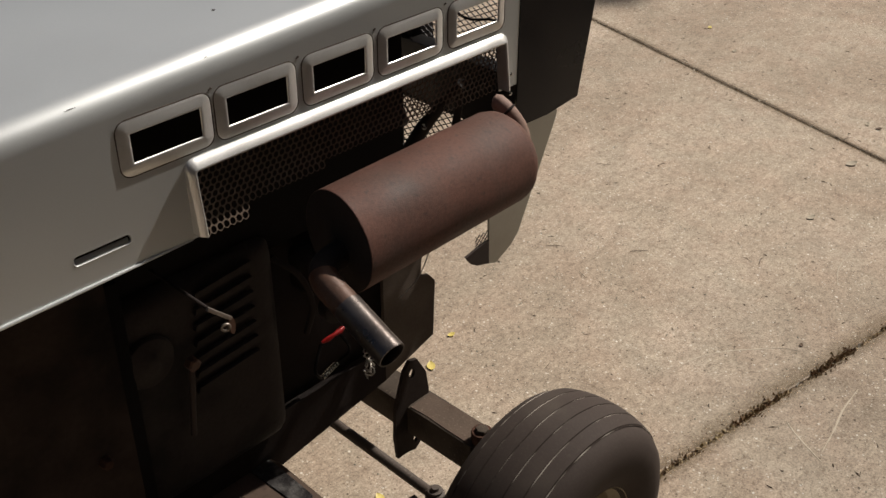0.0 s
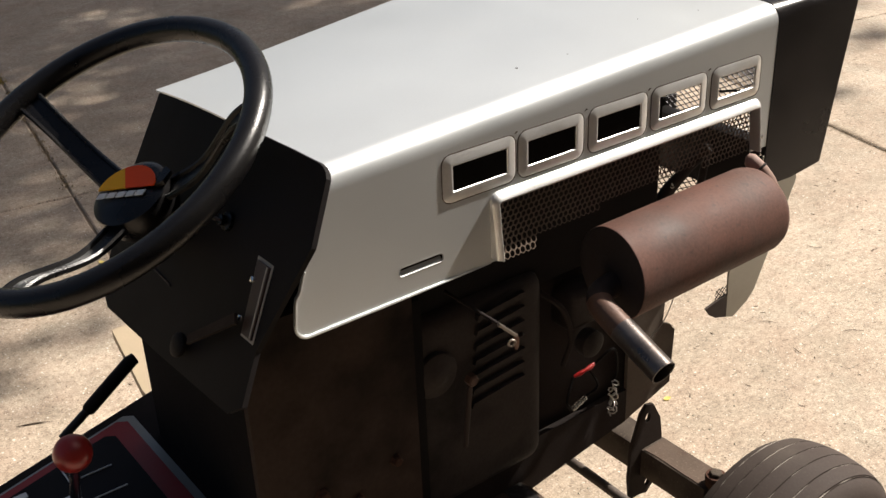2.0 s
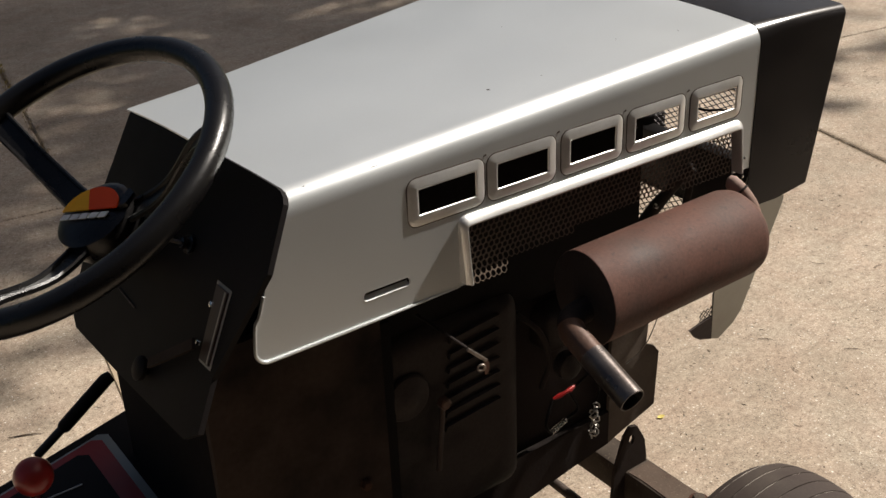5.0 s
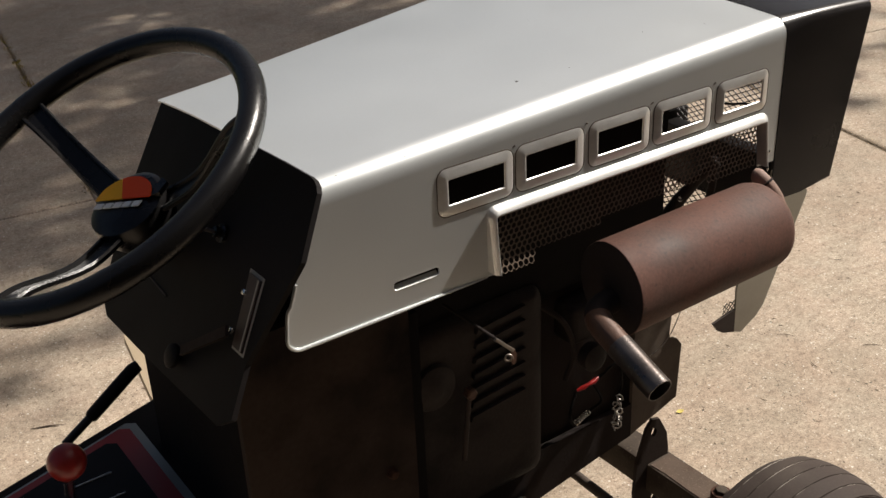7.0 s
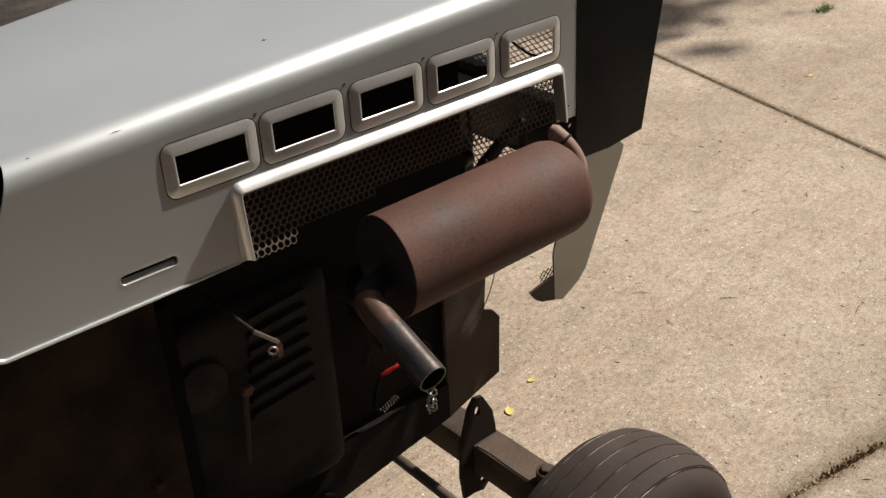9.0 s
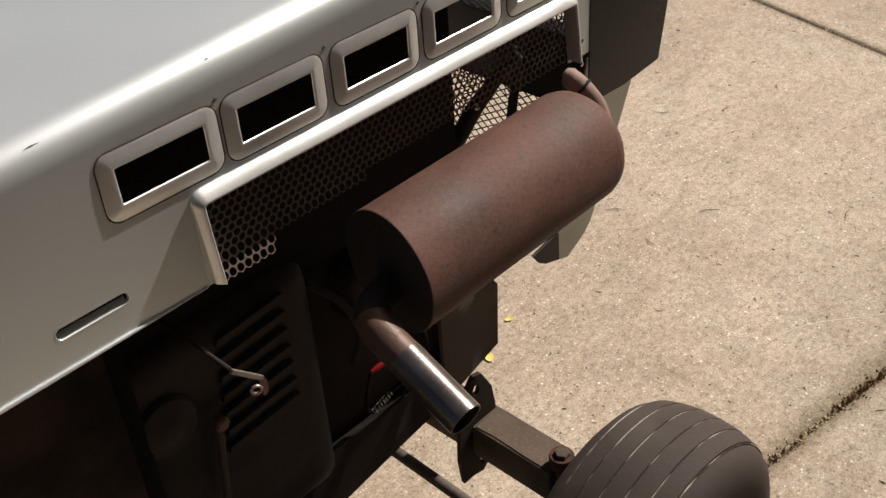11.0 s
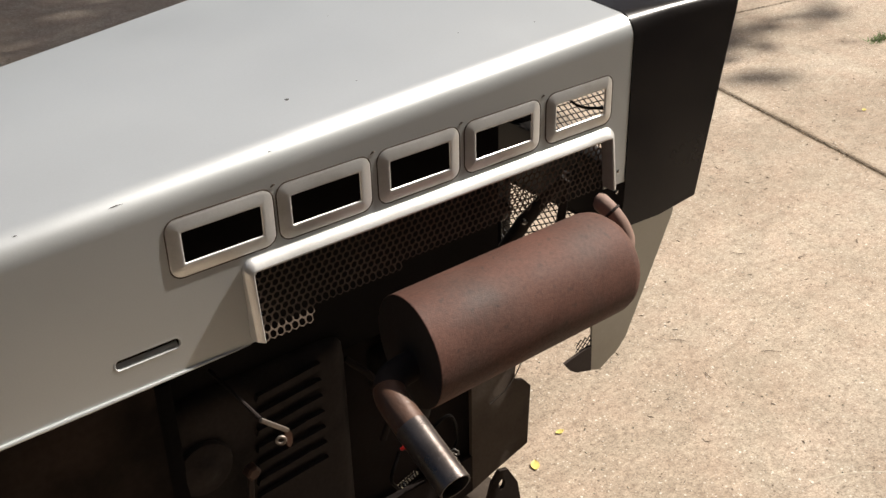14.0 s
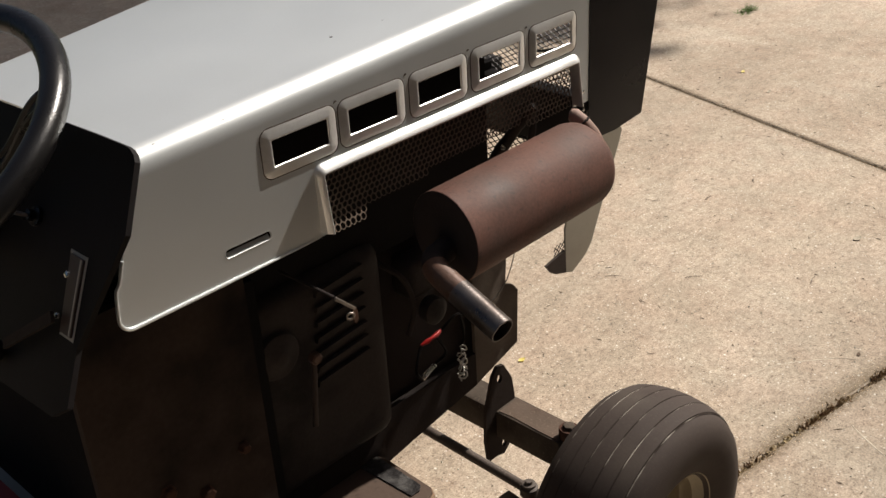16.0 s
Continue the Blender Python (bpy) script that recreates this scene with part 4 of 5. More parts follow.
lathe(bm, [(0.0109, 0.0), (0.0123, 0.0008), (0.0123, 0.0024), (0.0109, 0.0032)], along((0.6305, -0.2880, 0.7880), (0.6270, -0.2775, 0.7965)), 20, caps=False)
part("clamp", bm, SOOT_AND_SHADE, muffler, "dark clamp ring")

# dashboard
dash = new("dashboard")
dash.parent = tractor
tagged(dash, "black plastic dashboard with a small brown label")


def dash_pt(u, y, h=0.0):
    """u: height on the sloping face, h: out of the face."""
    n = Vector((-1.74, 0, 1)).normalized()
    return Vector(((u - 0.995) / 1.74, y, u)) + n * h


bm = bmesh.new()
outline = [(0.9531, 0.0869), (0.9571, 0.0857), (0.9592, 0.0793), (0.9673, -0.1129), (0.9699, -0.2083), (0.9705, -0.2577), (0.9695, -0.2669), (0.9666, -0.2744), (0.9616, -0.2795), (0.9552, -0.2814), (0.9058, -0.2953), (0.8043, -0.2704), (0.7578, -0.2813), (0.7439, -0.2606), (0.7384, -0.0974), (0.7362, 0.0333), (0.7495, 0.0610), (0.8043, 0.0760), (0.8689, 0.0868)]
prism(bm, outline, lambda u, v, w: dash_pt(u, v, 0.003 - w), 0.006)
part("panel", bm, BLACK_PLASTIC, dash, smooth=False)
bm = bmesh.new()
box(bm, (-0.012, -0.240, 0.80), (0.05, 0.10, 0.925), 0.004)
part("backing", bm, BLACK_PLASTIC, dash)

wheel_c = Vector((-0.1575, -0.0545, 0.9585))
wheel_n = Vector((-math.sin(0.497), -0.10, math.cos(0.497))).normalized()
WU = Vector((math.cos(0.497), 0, math.sin(0.497)))
WV = wheel_n.cross(WU).normalized()
WU = WV.cross(wheel_n).normalized()
steering_wheel = new("steering_wheel")
steering_wheel.parent = tractor
tagged(steering_wheel, "black three-spoke steering wheel")
bm = bmesh.new()
tube(bm, [wheel_c + 0.184 * (math.cos(a) * WU + math.sin(a) * WV) for a in (2 * math.pi * k / 72 for k in range(72))], 0.0143, 18, closed=True)
part("rim", bm, GLOSS_BLACK, steering_wheel)
hub_c = wheel_c - 0.072 * wheel_n
bm = bmesh.new()
lathe(bm, [(0.026, -0.05), (0.042, -0.02), (0.046, 0.0), (0.044, 0.010), (0.034, 0.016), (0.006, 0.018)], Matrix.Translation(hub_c) @ wheel_n.to_track_quat('Z', 'Y').to_matrix().to_4x4(), 32)
part("hub", bm, GLOSS_BLACK, steering_wheel)
SPOKE = [(-0.0132, 0.0), (-0.0136, 0.0045), (-0.0118, 0.0066), (-0.0096, 0.0058), (-0.0084, 0.0022), (0.0084, 0.0022), (0.0096, 0.0058), (0.0118, 0.0066), (0.0136, 0.0045), (0.0132, 0.0), (0.006, -0.003), (-0.006, -0.003)]


def wheel_spoke(deg):
    """A pressed channel with two raised rails, from the hub up to the rim."""
    a = radians(deg)
    d = math.cos(a) * WU + math.sin(a) * WV
    path = smooth_path([hub_c + 0.025 * d - 0.006 * wheel_n, hub_c + 0.09 * d + 0.014 * wheel_n, wheel_c + 0.15 * d - 0.014 * wheel_n, wheel_c + 0.180 * d - 0.002 * wheel_n], 5)
    bm = bmesh.new()
    loops = []
    for i, p in enumerate(path):
        run = (path[min(i + 1, len(path) - 1)] - path[max(i - 1, 0)]).normalized()
        across = run.cross(wheel_n).normalized()
        up = across.cross(run).normalized()
        wide = 1.0 + 0.18 * abs(i / (len(path) - 1) - 0.5) * 2
        loops.append([bm.verts.new(p + across * (u * wide) + up * v) for u, v in SPOKE])
    n = len(SPOKE)
    for p, q in zip(loops, loops[1:]):
        for k in range(n):
            bm.faces.new((p[k], p[(k + 1) % n], q[(k + 1) % n], q[k]))
    bm.faces.new(loops[0][::-1])
    bm.faces.new(loops[-1])
    return part("spoke", bm, GLOSS_BLACK, steering_wheel)


for deg in (90, 208, 316):
    wheel_spoke(deg)
bm = bmesh.new()
tube(bm, [hub_c, hub_c - 0.35 * wheel_n], 0.016, 12)
part("column", bm, BLACK_METAL, steering_wheel)

# tunnel, gear gate and shift lever
tunnel = new("tunnel")
tunnel.parent = tractor
tagged(tunnel, "black tunnel cover with a red-bordered gear gate")


def tunnel_far(x):
    return 0.163 + 0.31 * (x + 0.176)


bm = bmesh.new()
prism(bm, [(-0.62, -0.19), (0.0, -0.19), (0.0, tunnel_far(0.0)), (-0.06, tunnel_far(-0.06)), (-0.62, tunnel_far(-0.62))], lambda u, v, w: (u, v, 0.30 + w), 0.195)
part("cover", bm, TUNNEL_BLACK, tunnel, smooth=False)
for name, inset, x1, y0, z, mat in (("gate_border", 0.020, -0.112, -0.115, 0.499, DECAL_GREY), ("gate_band", 0.029, -0.125, -0.100, 0.503, DECAL_RED), ("gate_face", 0.047, -0.152, -0.075, 0.507, BLACK_PLASTIC)):
    bm = bmesh.new()
    x0 = -0.44 + inset
    prism(bm, [(x0, y0), (x1, y0), (x1, tunnel_far(x1) - inset - 0.012), (x1 - 0.012, tunnel_far(x1 - 0.012) - inset), (x0, tunnel_far(x0) - inset)], lambda u, v, w: (u, v, z - 0.004 + w), 0.004)
    part(name, bm, mat, tunnel, smooth=False)
lever = new("shift_lever")
lever.parent = tractor
tagged(lever, "shift lever with a red ball knob")
bm = bmesh.new()
tube(bm, [(-0.262, -0.115, 0.66), (-0.255, -0.02, 0.50)], 0.006, 10)
part("rod", bm, CHROME, lever)
bm = bmesh.new()
bmesh.ops.create_uvsphere(bm, u_segments=28, v_segments=18, radius=0.0205)
bmesh.ops.translate(bm, verts=bm.verts, vec=(-0.262, -0.115, 0.668))
part("knob", bm, RED, lever, "red plastic ball knob")

# foot step
step = new("foot_step")
step.parent = tractor
tagged(step, "worn brown steel foot step with bright rivets")
STEP = [(0.320, -0.180), (0.3175, -0.268), (0.312, -0.277), (0.298, -0.283), (0.16, -0.31), (-0.10, -0.36), (-0.10, -0.15), (0.20, -0.100), (0.249, -0.108), (0.290, -0.114), (0.308, -0.121)]
STEP_Z = 0.355
bm = bmesh.new()
prism(bm, STEP, lambda u, v, w: (u, v, STEP_Z - 0.004 + w), 0.004)
PALE_RIVET = material("pale_aluminium", (0.8, 0.77, 0.72), 0.4, 0.2, 0.1, 60, 300)
TREAD = material("worn_brown_tread", (0.088, 0.061, 0.046), 0.65, 0.0, 0.35, 18, 180, 0.2, 160, (0.062, 0.040, 0.030), 0.8, 9, spec=0.2, speck=(0.03, 0.02, 0.016), speck_scale=55.0, speck_from=0.62)
GRIP = material("worn_grip_tape", (0.016, 0.014, 0.014), 0.4, 0.0, 0.5, 60, 300, 0.8, 120, (0.10, 0.095, 0.09), 0.9, 45, spec=0.4)
part("tread", bm, TREAD, step, smooth=False)
bm = bmesh.new()
loop = [(0.321, -0.180), (0.3185, -0.268), (0.312, -0.278), (0.298, -0.284), (0.16, -0.311), (-0.10, -0.361)]
rows = [[bm.verts.new((u + (0.004 if k < 4 else 0.0) * f, v - 0.012 * f, STEP_Z - 0.001 - 0.04 * f ** 1.5)) for k, (u, v) in enumerate(loop)] for f in (0.0, 0.15, 0.4, 0.7, 1.0)]
for a, b in zip(rows, rows[1:]):
    for k in range(len(a) - 1):
        bm.faces.new((a[k], a[k + 1], b[k + 1], b[k]))
RUSTY_EDGE = material("worn_rusty_edge", (0.20, 0.13, 0.08), 0.6, 0.0, 0.3, 30, 200, 0.2, 200, (0.14, 0.05, 0.02), 0.8, 14)
part("flange", bm, RUSTY_EDGE, step, "bare and rusty rolled flange", solid=0.002)
bm = bmesh.new()
prism(bm, [(0.311, -0.132), (0.314, -0.180), (0.311, -0.256), (0.301, -0.263), (0.287, -0.262), (0.285, -0.200), (0.281, -0.128), (0.296, -0.124)], lambda u, v, w: (u, v, STEP_Z + w), 0.002)
part("grip_band", bm, GRIP, step, "black grip band", smooth=False)
for x, y in ((0.175, -0.263), (0.130, -0.238), (0.087, -0.217), (0.176, -0.298), (0.133, -0.278), (0.222, -0.201), (0.215, -0.245), (0.20, -0.222)):
    bm = bmesh.new()
    lathe(bm, [(0.0033, 0.0), (0.0028, 0.0016), (0.0012, 0.0022)], Matrix.Translation((x, y, STEP_Z)), 12)
    part("rivet", bm, PALE_RIVET if x < 0.19 else BROWN_STEEL, step)
bm = bmesh.new()
lathe(bm, [(0.008, 0.0), (0.008, 0.004), (0.004, 0.006)], along((0.24, -0.302, 0.335), (0.24, -0.32, 0.333)), 12)
part("flange_bolt", bm, RUSTY_EDGE, step)

# rolled lower edge of the hood
bm = bmesh.new()
edge = [(rear_edge(0.86) - 0.001, 0.86), (rear_edge(0.845), 0.845), (-0.0485, 0.838), (-0.053, 0.833), (-0.0545, 0.825), (-0.0565, 0.806)]
edge += [(-0.0415 + 0.0155 * math.cos(radians(180 + 15 * k)), 0.8015 + 0.0155 * math.sin(radians(180 + 15 * k))) for k in range(7)]
edge += [(0.05, BOTTOM), (0.12, BOTTOM), (0.197, BOTTOM)]
tube(bm, [(x, SIDE - 0.0011, z) for x, z in edge], [0.0019] * (len(edge) - 2) + [0.0014, 0.0004], 8)
part("rolled_edge", bm, SILVER, hood)

# chips and scratches in the paint
CHIP = material("bare_chip", (0.05, 0.045, 0.04), 0.7, 0.0, 0.3, 200, 600)
for x, y, r, stretch in ((0.299, -0.18, 0.0020, 1.0), (0.372, -0.188, 0.0005, 1.6), (0.21, -0.11, 0.0005, 1.4), (0.52, -0.16, 0.0006, 1.0), (0.16, 0.02, 0.0006, 1.0), (0.45, -0.02, 0.0005, 1.5), (0.60, -0.19, 0.0006, 1.0)):
    bm = bmesh.new()
    z = hood_top(x) + 0.010 * math.sin(math.pi * (y - SIDE - R_C) / (hood_far(x) - SIDE - 2 * R_C)) ** 0.8
    loop = [(x + r * stretch * (1 + 0.3 * math.sin(3 * a + x * 90)) * math.cos(a), y + r * math.sin(a)) for a in (k * math.pi / 5 for k in range(10))]
    prism(bm, loop, lambda u, v, w: (u, v, z - 0.0004 + w), 0.0008)
    part("paint_chip", bm, CHIP, hood, smooth=False)
for x, length, drop in ((0.095, 0.012, 0.007), (0.02, 0.004, 0.004), (0.24, 0.004, 0.0075), (0.43, 0.004, 0.0065)):
    bm = bmesh.new()
    a = math.acos(1 - drop / R_C)
    y = SIDE + R_C - R_C * math.sin(a)
    z = hood_top(x) - R_C + R_C * math.cos(a)
    tube(bm, [(x, y, z), (x + length / 2, y - 0.0002, z + 0.0005 + 0.0232 * length), (x + length, y, z + 0.0464 * length)], [0.0001, 0.0004, 0.0001], 6)
    part("paint_scratch", bm, CHIP, hood)

# hub badge: a dark cap with a yellow and an orange field, and a pale bar
BADGE = hub_c + 0.019 * wheel_n + 0.003 * WU - 0.004 * WV


def badge_pt(u, v, w):
    """u to the rider's right along the writing, v up it."""
    right = (0.57 * WU - 0.82 * WV).normalized()
    upward = wheel_n.cross(right).normalized()
    return BADGE + u * right + v * upward + w * wheel_n


def fan(bm, a0, a1, r, w0, w1):
    loop = [(0.0, 0.0)] + [(r * math.cos(radians(a0 + (a1 - a0) * k / 12)), r * 0.86 * math.sin(radians(a0 + (a1 - a0) * k / 12))) for k in range(13)]
    return prism(bm, loop, lambda u, v, w: badge_pt(u - 0.003, v - 0.002, w), w1)


bm = bmesh.new()
fan(bm, 112, 180, 0.036, 0, 0.0016)
part("badge_field", bm, YELLOW, steering_wheel, "yellow enamel badge field", smooth=False)
bm = bmesh.new()
fan(bm, 0, 111, 0.036, 0, 0.0018)
part("badge_field", bm, ORANGE, steering_wheel, "orange-red enamel badge field", smooth=False)
for k in range(5):
    bm = bmesh.new()
    u0 = -0.037 + k * 0.0125
    prism(bm, [(u0, -0.0135), (u0 + 0.0102, -0.0135), (u0 + 0.0122, -0.0065), (u0 + 0.0020, -0.0065)], lambda u, v, w: badge_pt(u, v, w), 0.0012)
    part("badge_bar", bm, WHITE, steering_wheel, "pale printed bar", smooth=False)
bm = bmesh.new()
prism(bm, [(0.033, 0.0), (0.041, 0.004), (0.046, 0.018), (0.037, 0.025), (0.032, 0.015)], lambda u, v, w: badge_pt(u, v, w - 0.006), 0.006)
part("cap_edge", bm, GLOSS_BLACK, steering_wheel, "dark cap edge", smooth=False)

# label, switch and controls on the dashboard
LABEL = [Vector(q) for q in ((0.8076, -0.2628), (0.8753, -0.2501), (0.8753, -0.2196), (0.8076, -0.2380))]
for name, inset, left, h, mat in (("label_border", 0.0, 0.0, 0.0035, CREAM), ("label_face", 0.07, 0.0, 0.0055, BROWN_DECAL), ("label_line", 0.09, 0.78, 0.0062, CREAM)):
    def on_label(s, t):
        return LABEL[0].lerp(LABEL[1], s).lerp(LABEL[3].lerp(LABEL[2], s), t)
    bm = bmesh.new()
    k, t0, t1 = inset, 0.11 * (inset > 0), 1 - 0.11 * (inset > 0)
    if left:
        t0, t1 = 0.17, 0.26
    loop = [on_label(k * 0.6, t0), on_label(1 - k * 0.6, t0), on_label(1 - k * 0.6, t1), on_label(k * 0.6, t1)]
    prism(bm, loop, lambda u, v, w: dash_pt(u, v, h - 0.002 + w), 0.002)
    part(name, bm, mat, dash, smooth=False)
for u, y in ((0.8556, -0.2282), (0.8205, -0.2304)):
    bm = bmesh.new()
    lathe(bm, [(0.0035, 0.0), (0.003, 0.002), (0.001, 0.0026)], Matrix.Translation(dash_pt(u, y, 0.0055)) @ Vector((-1.74, 0, 1)).to_track_quat('Z', 'Y').to_matrix().to_4x4(), 10)
    part("label_screw", bm, CHROME, dash)
FACE = Vector((-1.74, 0, 1)).to_track_quat('Z', 'Y').to_matrix().to_4x4()
bm = bmesh.new()
lathe(bm, [(0.010, 0.0), (0.010, 0.004), (0.006, 0.005), (0.006, 0.012), (0.002, 0.013)], Matrix.Translation(dash_pt(0.8849, -0.1484, 0.003)) @ FACE, 18)
part("key_switch", bm, GLOSS_BLACK, dash, "dark ignition switch")
bm = bmesh.new()
box(bm, (-0.004, -0.0015, 0.012), (0.004, 0.0015, 0.026), 0.001, Matrix.Translation(dash_pt(0.8849, -0.1484, 0.003)) @ FACE)
part("key", bm, BARE_STEEL, dash, "worn steel key")
bm = bmesh.new()
lathe(bm, [(0.006, 0.0), (0.006, 0.004), (0.0125, 0.005), (0.0135, 0.007), (0.0130, 0.010), (0.0100, 0.0118), (0.002, 0.012)], Matrix.Translation(dash_pt(0.7640, -0.1500, 0.003)) @ FACE, 20)
part("choke_knob", bm, BLACK_PLASTIC, dash, "round black control knob")
bm = bmesh.new()
tube(bm, [dash_pt(0.8032, -0.0340, 0.0035), dash_pt(0.8002, -0.0831, 0.0035)], 0.0011, 6)
part("slot_trim", bm, DUSTY_STEEL, dash, "worn metal trim of a slot")
bm = bmesh.new()
prism(bm, [(0.7725, -0.1720), (0.7805, -0.1680), (0.8249, -0.2325), (0.8173, -0.2394)], lambda u, v, w: dash_pt(u, v, 0.012 + w), 0.004)
part("throttle_lever", bm, EAR_STEEL, dash, "brown throttle lever", smooth=False)

# small gear on the gate: lines of the shift pattern
for lo, hi in (((-0.235, -0.07), (-0.2335, 0.10)), ((-0.235, 0.055), (-0.18, 0.0562)), ((-0.235, 0.005), (-0.18, 0.0062)), ((-0.29, -0.03), (-0.235, -0.0288))):
    bm = bmesh.new()
    box(bm, (*lo, 0.5065), (*hi, 0.5085))
    part("gate_line", bm, WHITE, tunnel, "white printed line", smooth=False)
for x, y in ((-0.30, 0.062), (-0.26, 0.02)):
    bm = bmesh.new()
    box(bm, (x, y, 0.5065), (x + 0.016, y + 0.010, 0.5085))
    part("gate_mark", bm, WHITE, tunnel, "white printed mark", smooth=False)
bm = bmesh.new()
prism(bm, [(0.008, 0.470), (0.046, 0.70), (0.30, 0.70), (0.30, 0.10), (0.0, 0.10)], lambda u, v, w: (u, v, 0.30 + w), 0.02)
part("deck_plate", bm, TAN, chassis, "dusty tan sheet deck beyond the tunnel", smooth=False)
brake = new("brake_rod")
brake.parent = tractor
tagged(brake, "black brake rod with a rubber sleeve")
bm = bmesh.new()
tube(bm, [(-0.20, 0.195, 0.478), (-0.155, 0.195, 0.508), (-0.087, 0.195, 0.556), (-0.08, 0.195, 0.558)], 0.0062, 10)
part("rod", bm, BLACK_METAL, brake)
bm = bmesh.new()
tube(bm, [(-0.160, 0.195, 0.5045), (-0.157, 0.195, 0.5065), (-0.120, 0.195, 0.5328), (-0.088, 0.195, 0.5555), (-0.080, 0.195, 0.558)], [0.0075, 0.0096, 0.0098, 0.0096, 0.008], 14)
part("sleeve", bm, BLACK_PLASTIC, brake)

# control lever, wires and springs beside the engine
control = new("governor_lever")
control.parent = tractor
tagged(control, "small bent steel governor lever")
DULL_STEEL = material("dull_stained_steel", (0.3, 0.27, 0.24), 0.45, 0.6, 0.3, 60, 400, 0.1, 300, (0.16, 0.09, 0.05), 0.6, 40)
bm = bmesh.new()
box(bm, (-0.0185, -0.0016, -0.0022), (0.0185, 0.0016, 0.0022), 0.0008, Matrix.Translation((0.1957, -0.281, 0.7119)) @ Matrix.Rotation(math.atan2(0.034, 0.035), 4, 'Y'))
part("arm", bm, DULL_STEEL, control)
bm = bmesh.new()
prism(bm, [(0.2045, 0.7035), (0.2095, 0.7010), (0.2122, 0.6950), (0.2118, 0.6840), (0.2092, 0.6800), (0.2062, 0.6820), (0.2050, 0.6920)], lambda u, v, w: (u, -0.2825 + w, v), 0.0022)
part("tab", bm, RUST_PIPE, control, "rusty bent tab", smooth=False)
bm = bmesh.new()
lathe(bm, [(0.0032, 0.0), (0.0052, 0.0), (0.0056, 0.001), (0.0052, 0.002), (0.0032, 0.002), (0.0032, 0.0)], Matrix.Translation((0.1995, -0.2835, 0.6945)) @ Matrix.Rotation(radians(-25), 4, 'Z') @ Matrix.Rotation(radians(90), 4, 'X'), 18, caps=False)
part("eye", bm, DULL_STEEL, control, "bare steel eye")
bm = bmesh.new()
tube(bm, [(0.1835, -0.279, 0.7245), (0.1835, -0.18, 0.7245)], 0.002, 8)
part("pivot", bm, SOOT_AND_SHADE, control)

wiring = new("wiring")
wiring.parent = tractor
tagged(wiring, "loose wires, a red connector and a bright spring")
bm = bmesh.new()
tube(bm, [(0.412, -0.17, 0.497), (0.422, -0.172, 0.499), (0.432, -0.172, 0.500), (0.442, -0.172, 0.501), (0.452, -0.17, 0.502)], [0.002, 0.0036, 0.0026, 0.004, 0.0024], 10)
part("connector", bm, RED_WIRE, wiring, "red plastic connector")
bm = bmesh.new()
tube(bm, [(0.404 + 0.026 * k / 40 + 0.0, -0.175 + 0.004 * math.cos(k * 1.05), 0.446 + 0.010 * k / 40 + 0.004 * math.sin(k * 1.05)) for k in range(41)], 0.0012, 6)
part("spring", bm, CHROME, wiring, "bright coil spring")
bm = bmesh.new()
tube(bm, [(0.488 + 0.018 * math.sin(k * 0.5) * 0.4, -0.175 + 0.004 * math.cos(k * 1.2), 0.455 - 0.055 * k / 60 + 0.004 * math.sin(k * 1.2)) for k in range(61)], 0.0012, 6)
part("chain", bm, BARE_STEEL, wiring, "dull tangled wire")
for pts in ([(0.45, -0.17, 0.50), (0.48, -0.18, 0.52), (0.50, -0.17, 0.47), (0.49, -0.17, 0.45)], [(0.41, -0.17, 0.495), (0.39, -0.18, 0.47), (0.40, -0.178, 0.448)],
            [(0.43, -0.175, 0.456), (0.45, -0.18, 0.47), (0.44, -0.17, 0.50)]):
    bm = bmesh.new()
    tube(bm, smooth_path(pts, 6), 0.0022, 6)
    part("wire", bm, BLACK_PLASTIC, wiring)
bm = bmesh.new()
tube(bm, smooth_path([(0.62, -0.178, 0.60), (0.60, -0.18, 0.55), (0.575, -0.182, 0.52), (0.545, -0.18, 0.505)], 8), 0.0008, 6)
part("cable", bm, BARE_STEEL, wiring, "thin bare cable")

# ---- loose things on the concrete ----
def leaf_shape(x, y, size, turn, mat, name, label, category):
    bm = bmesh.new()
    m = Matrix.Translation((x, y, 0.001)) @ Matrix.Rotation(turn, 4, 'Z')
    n = 9
    rows = []
    for k in range(n):
        t = k / (n - 1)
        w = size * 0.32 * math.sin(math.pi * t) ** 0.8 + 0.0003
        lift = size * 0.12 * t * t
        rows.append([bm.verts.new(m @ Vector((size * (t - 0.5), s * w, lift + abs(s) * size * 0.05))) for s in (-1, 0, 1)])
    for a, b in zip(rows, rows[1:]):
        for k in (0, 1):
            bm.faces.new((a[k], a[k + 1], b[k + 1], b[k]))
    return tagged(part(name, bm, mat, None, solid=0.0006), label, category, "fallen leaves")


for x, y, size, turn in ((0.918, 0.124, 0.026, 0.9), (1.022, 0.166, 0.018, -0.3), (0.60, -0.062, 0.022, 1.4), (2.93, 0.72, 0.02, 0.4), (0.33, 1.62, 0.02, 2.0)):
    leaf_shape(x, y, size, turn, LEAF_YELLOW, "fallen_leaf", "small yellow fallen leaf on the concrete", "leaf")


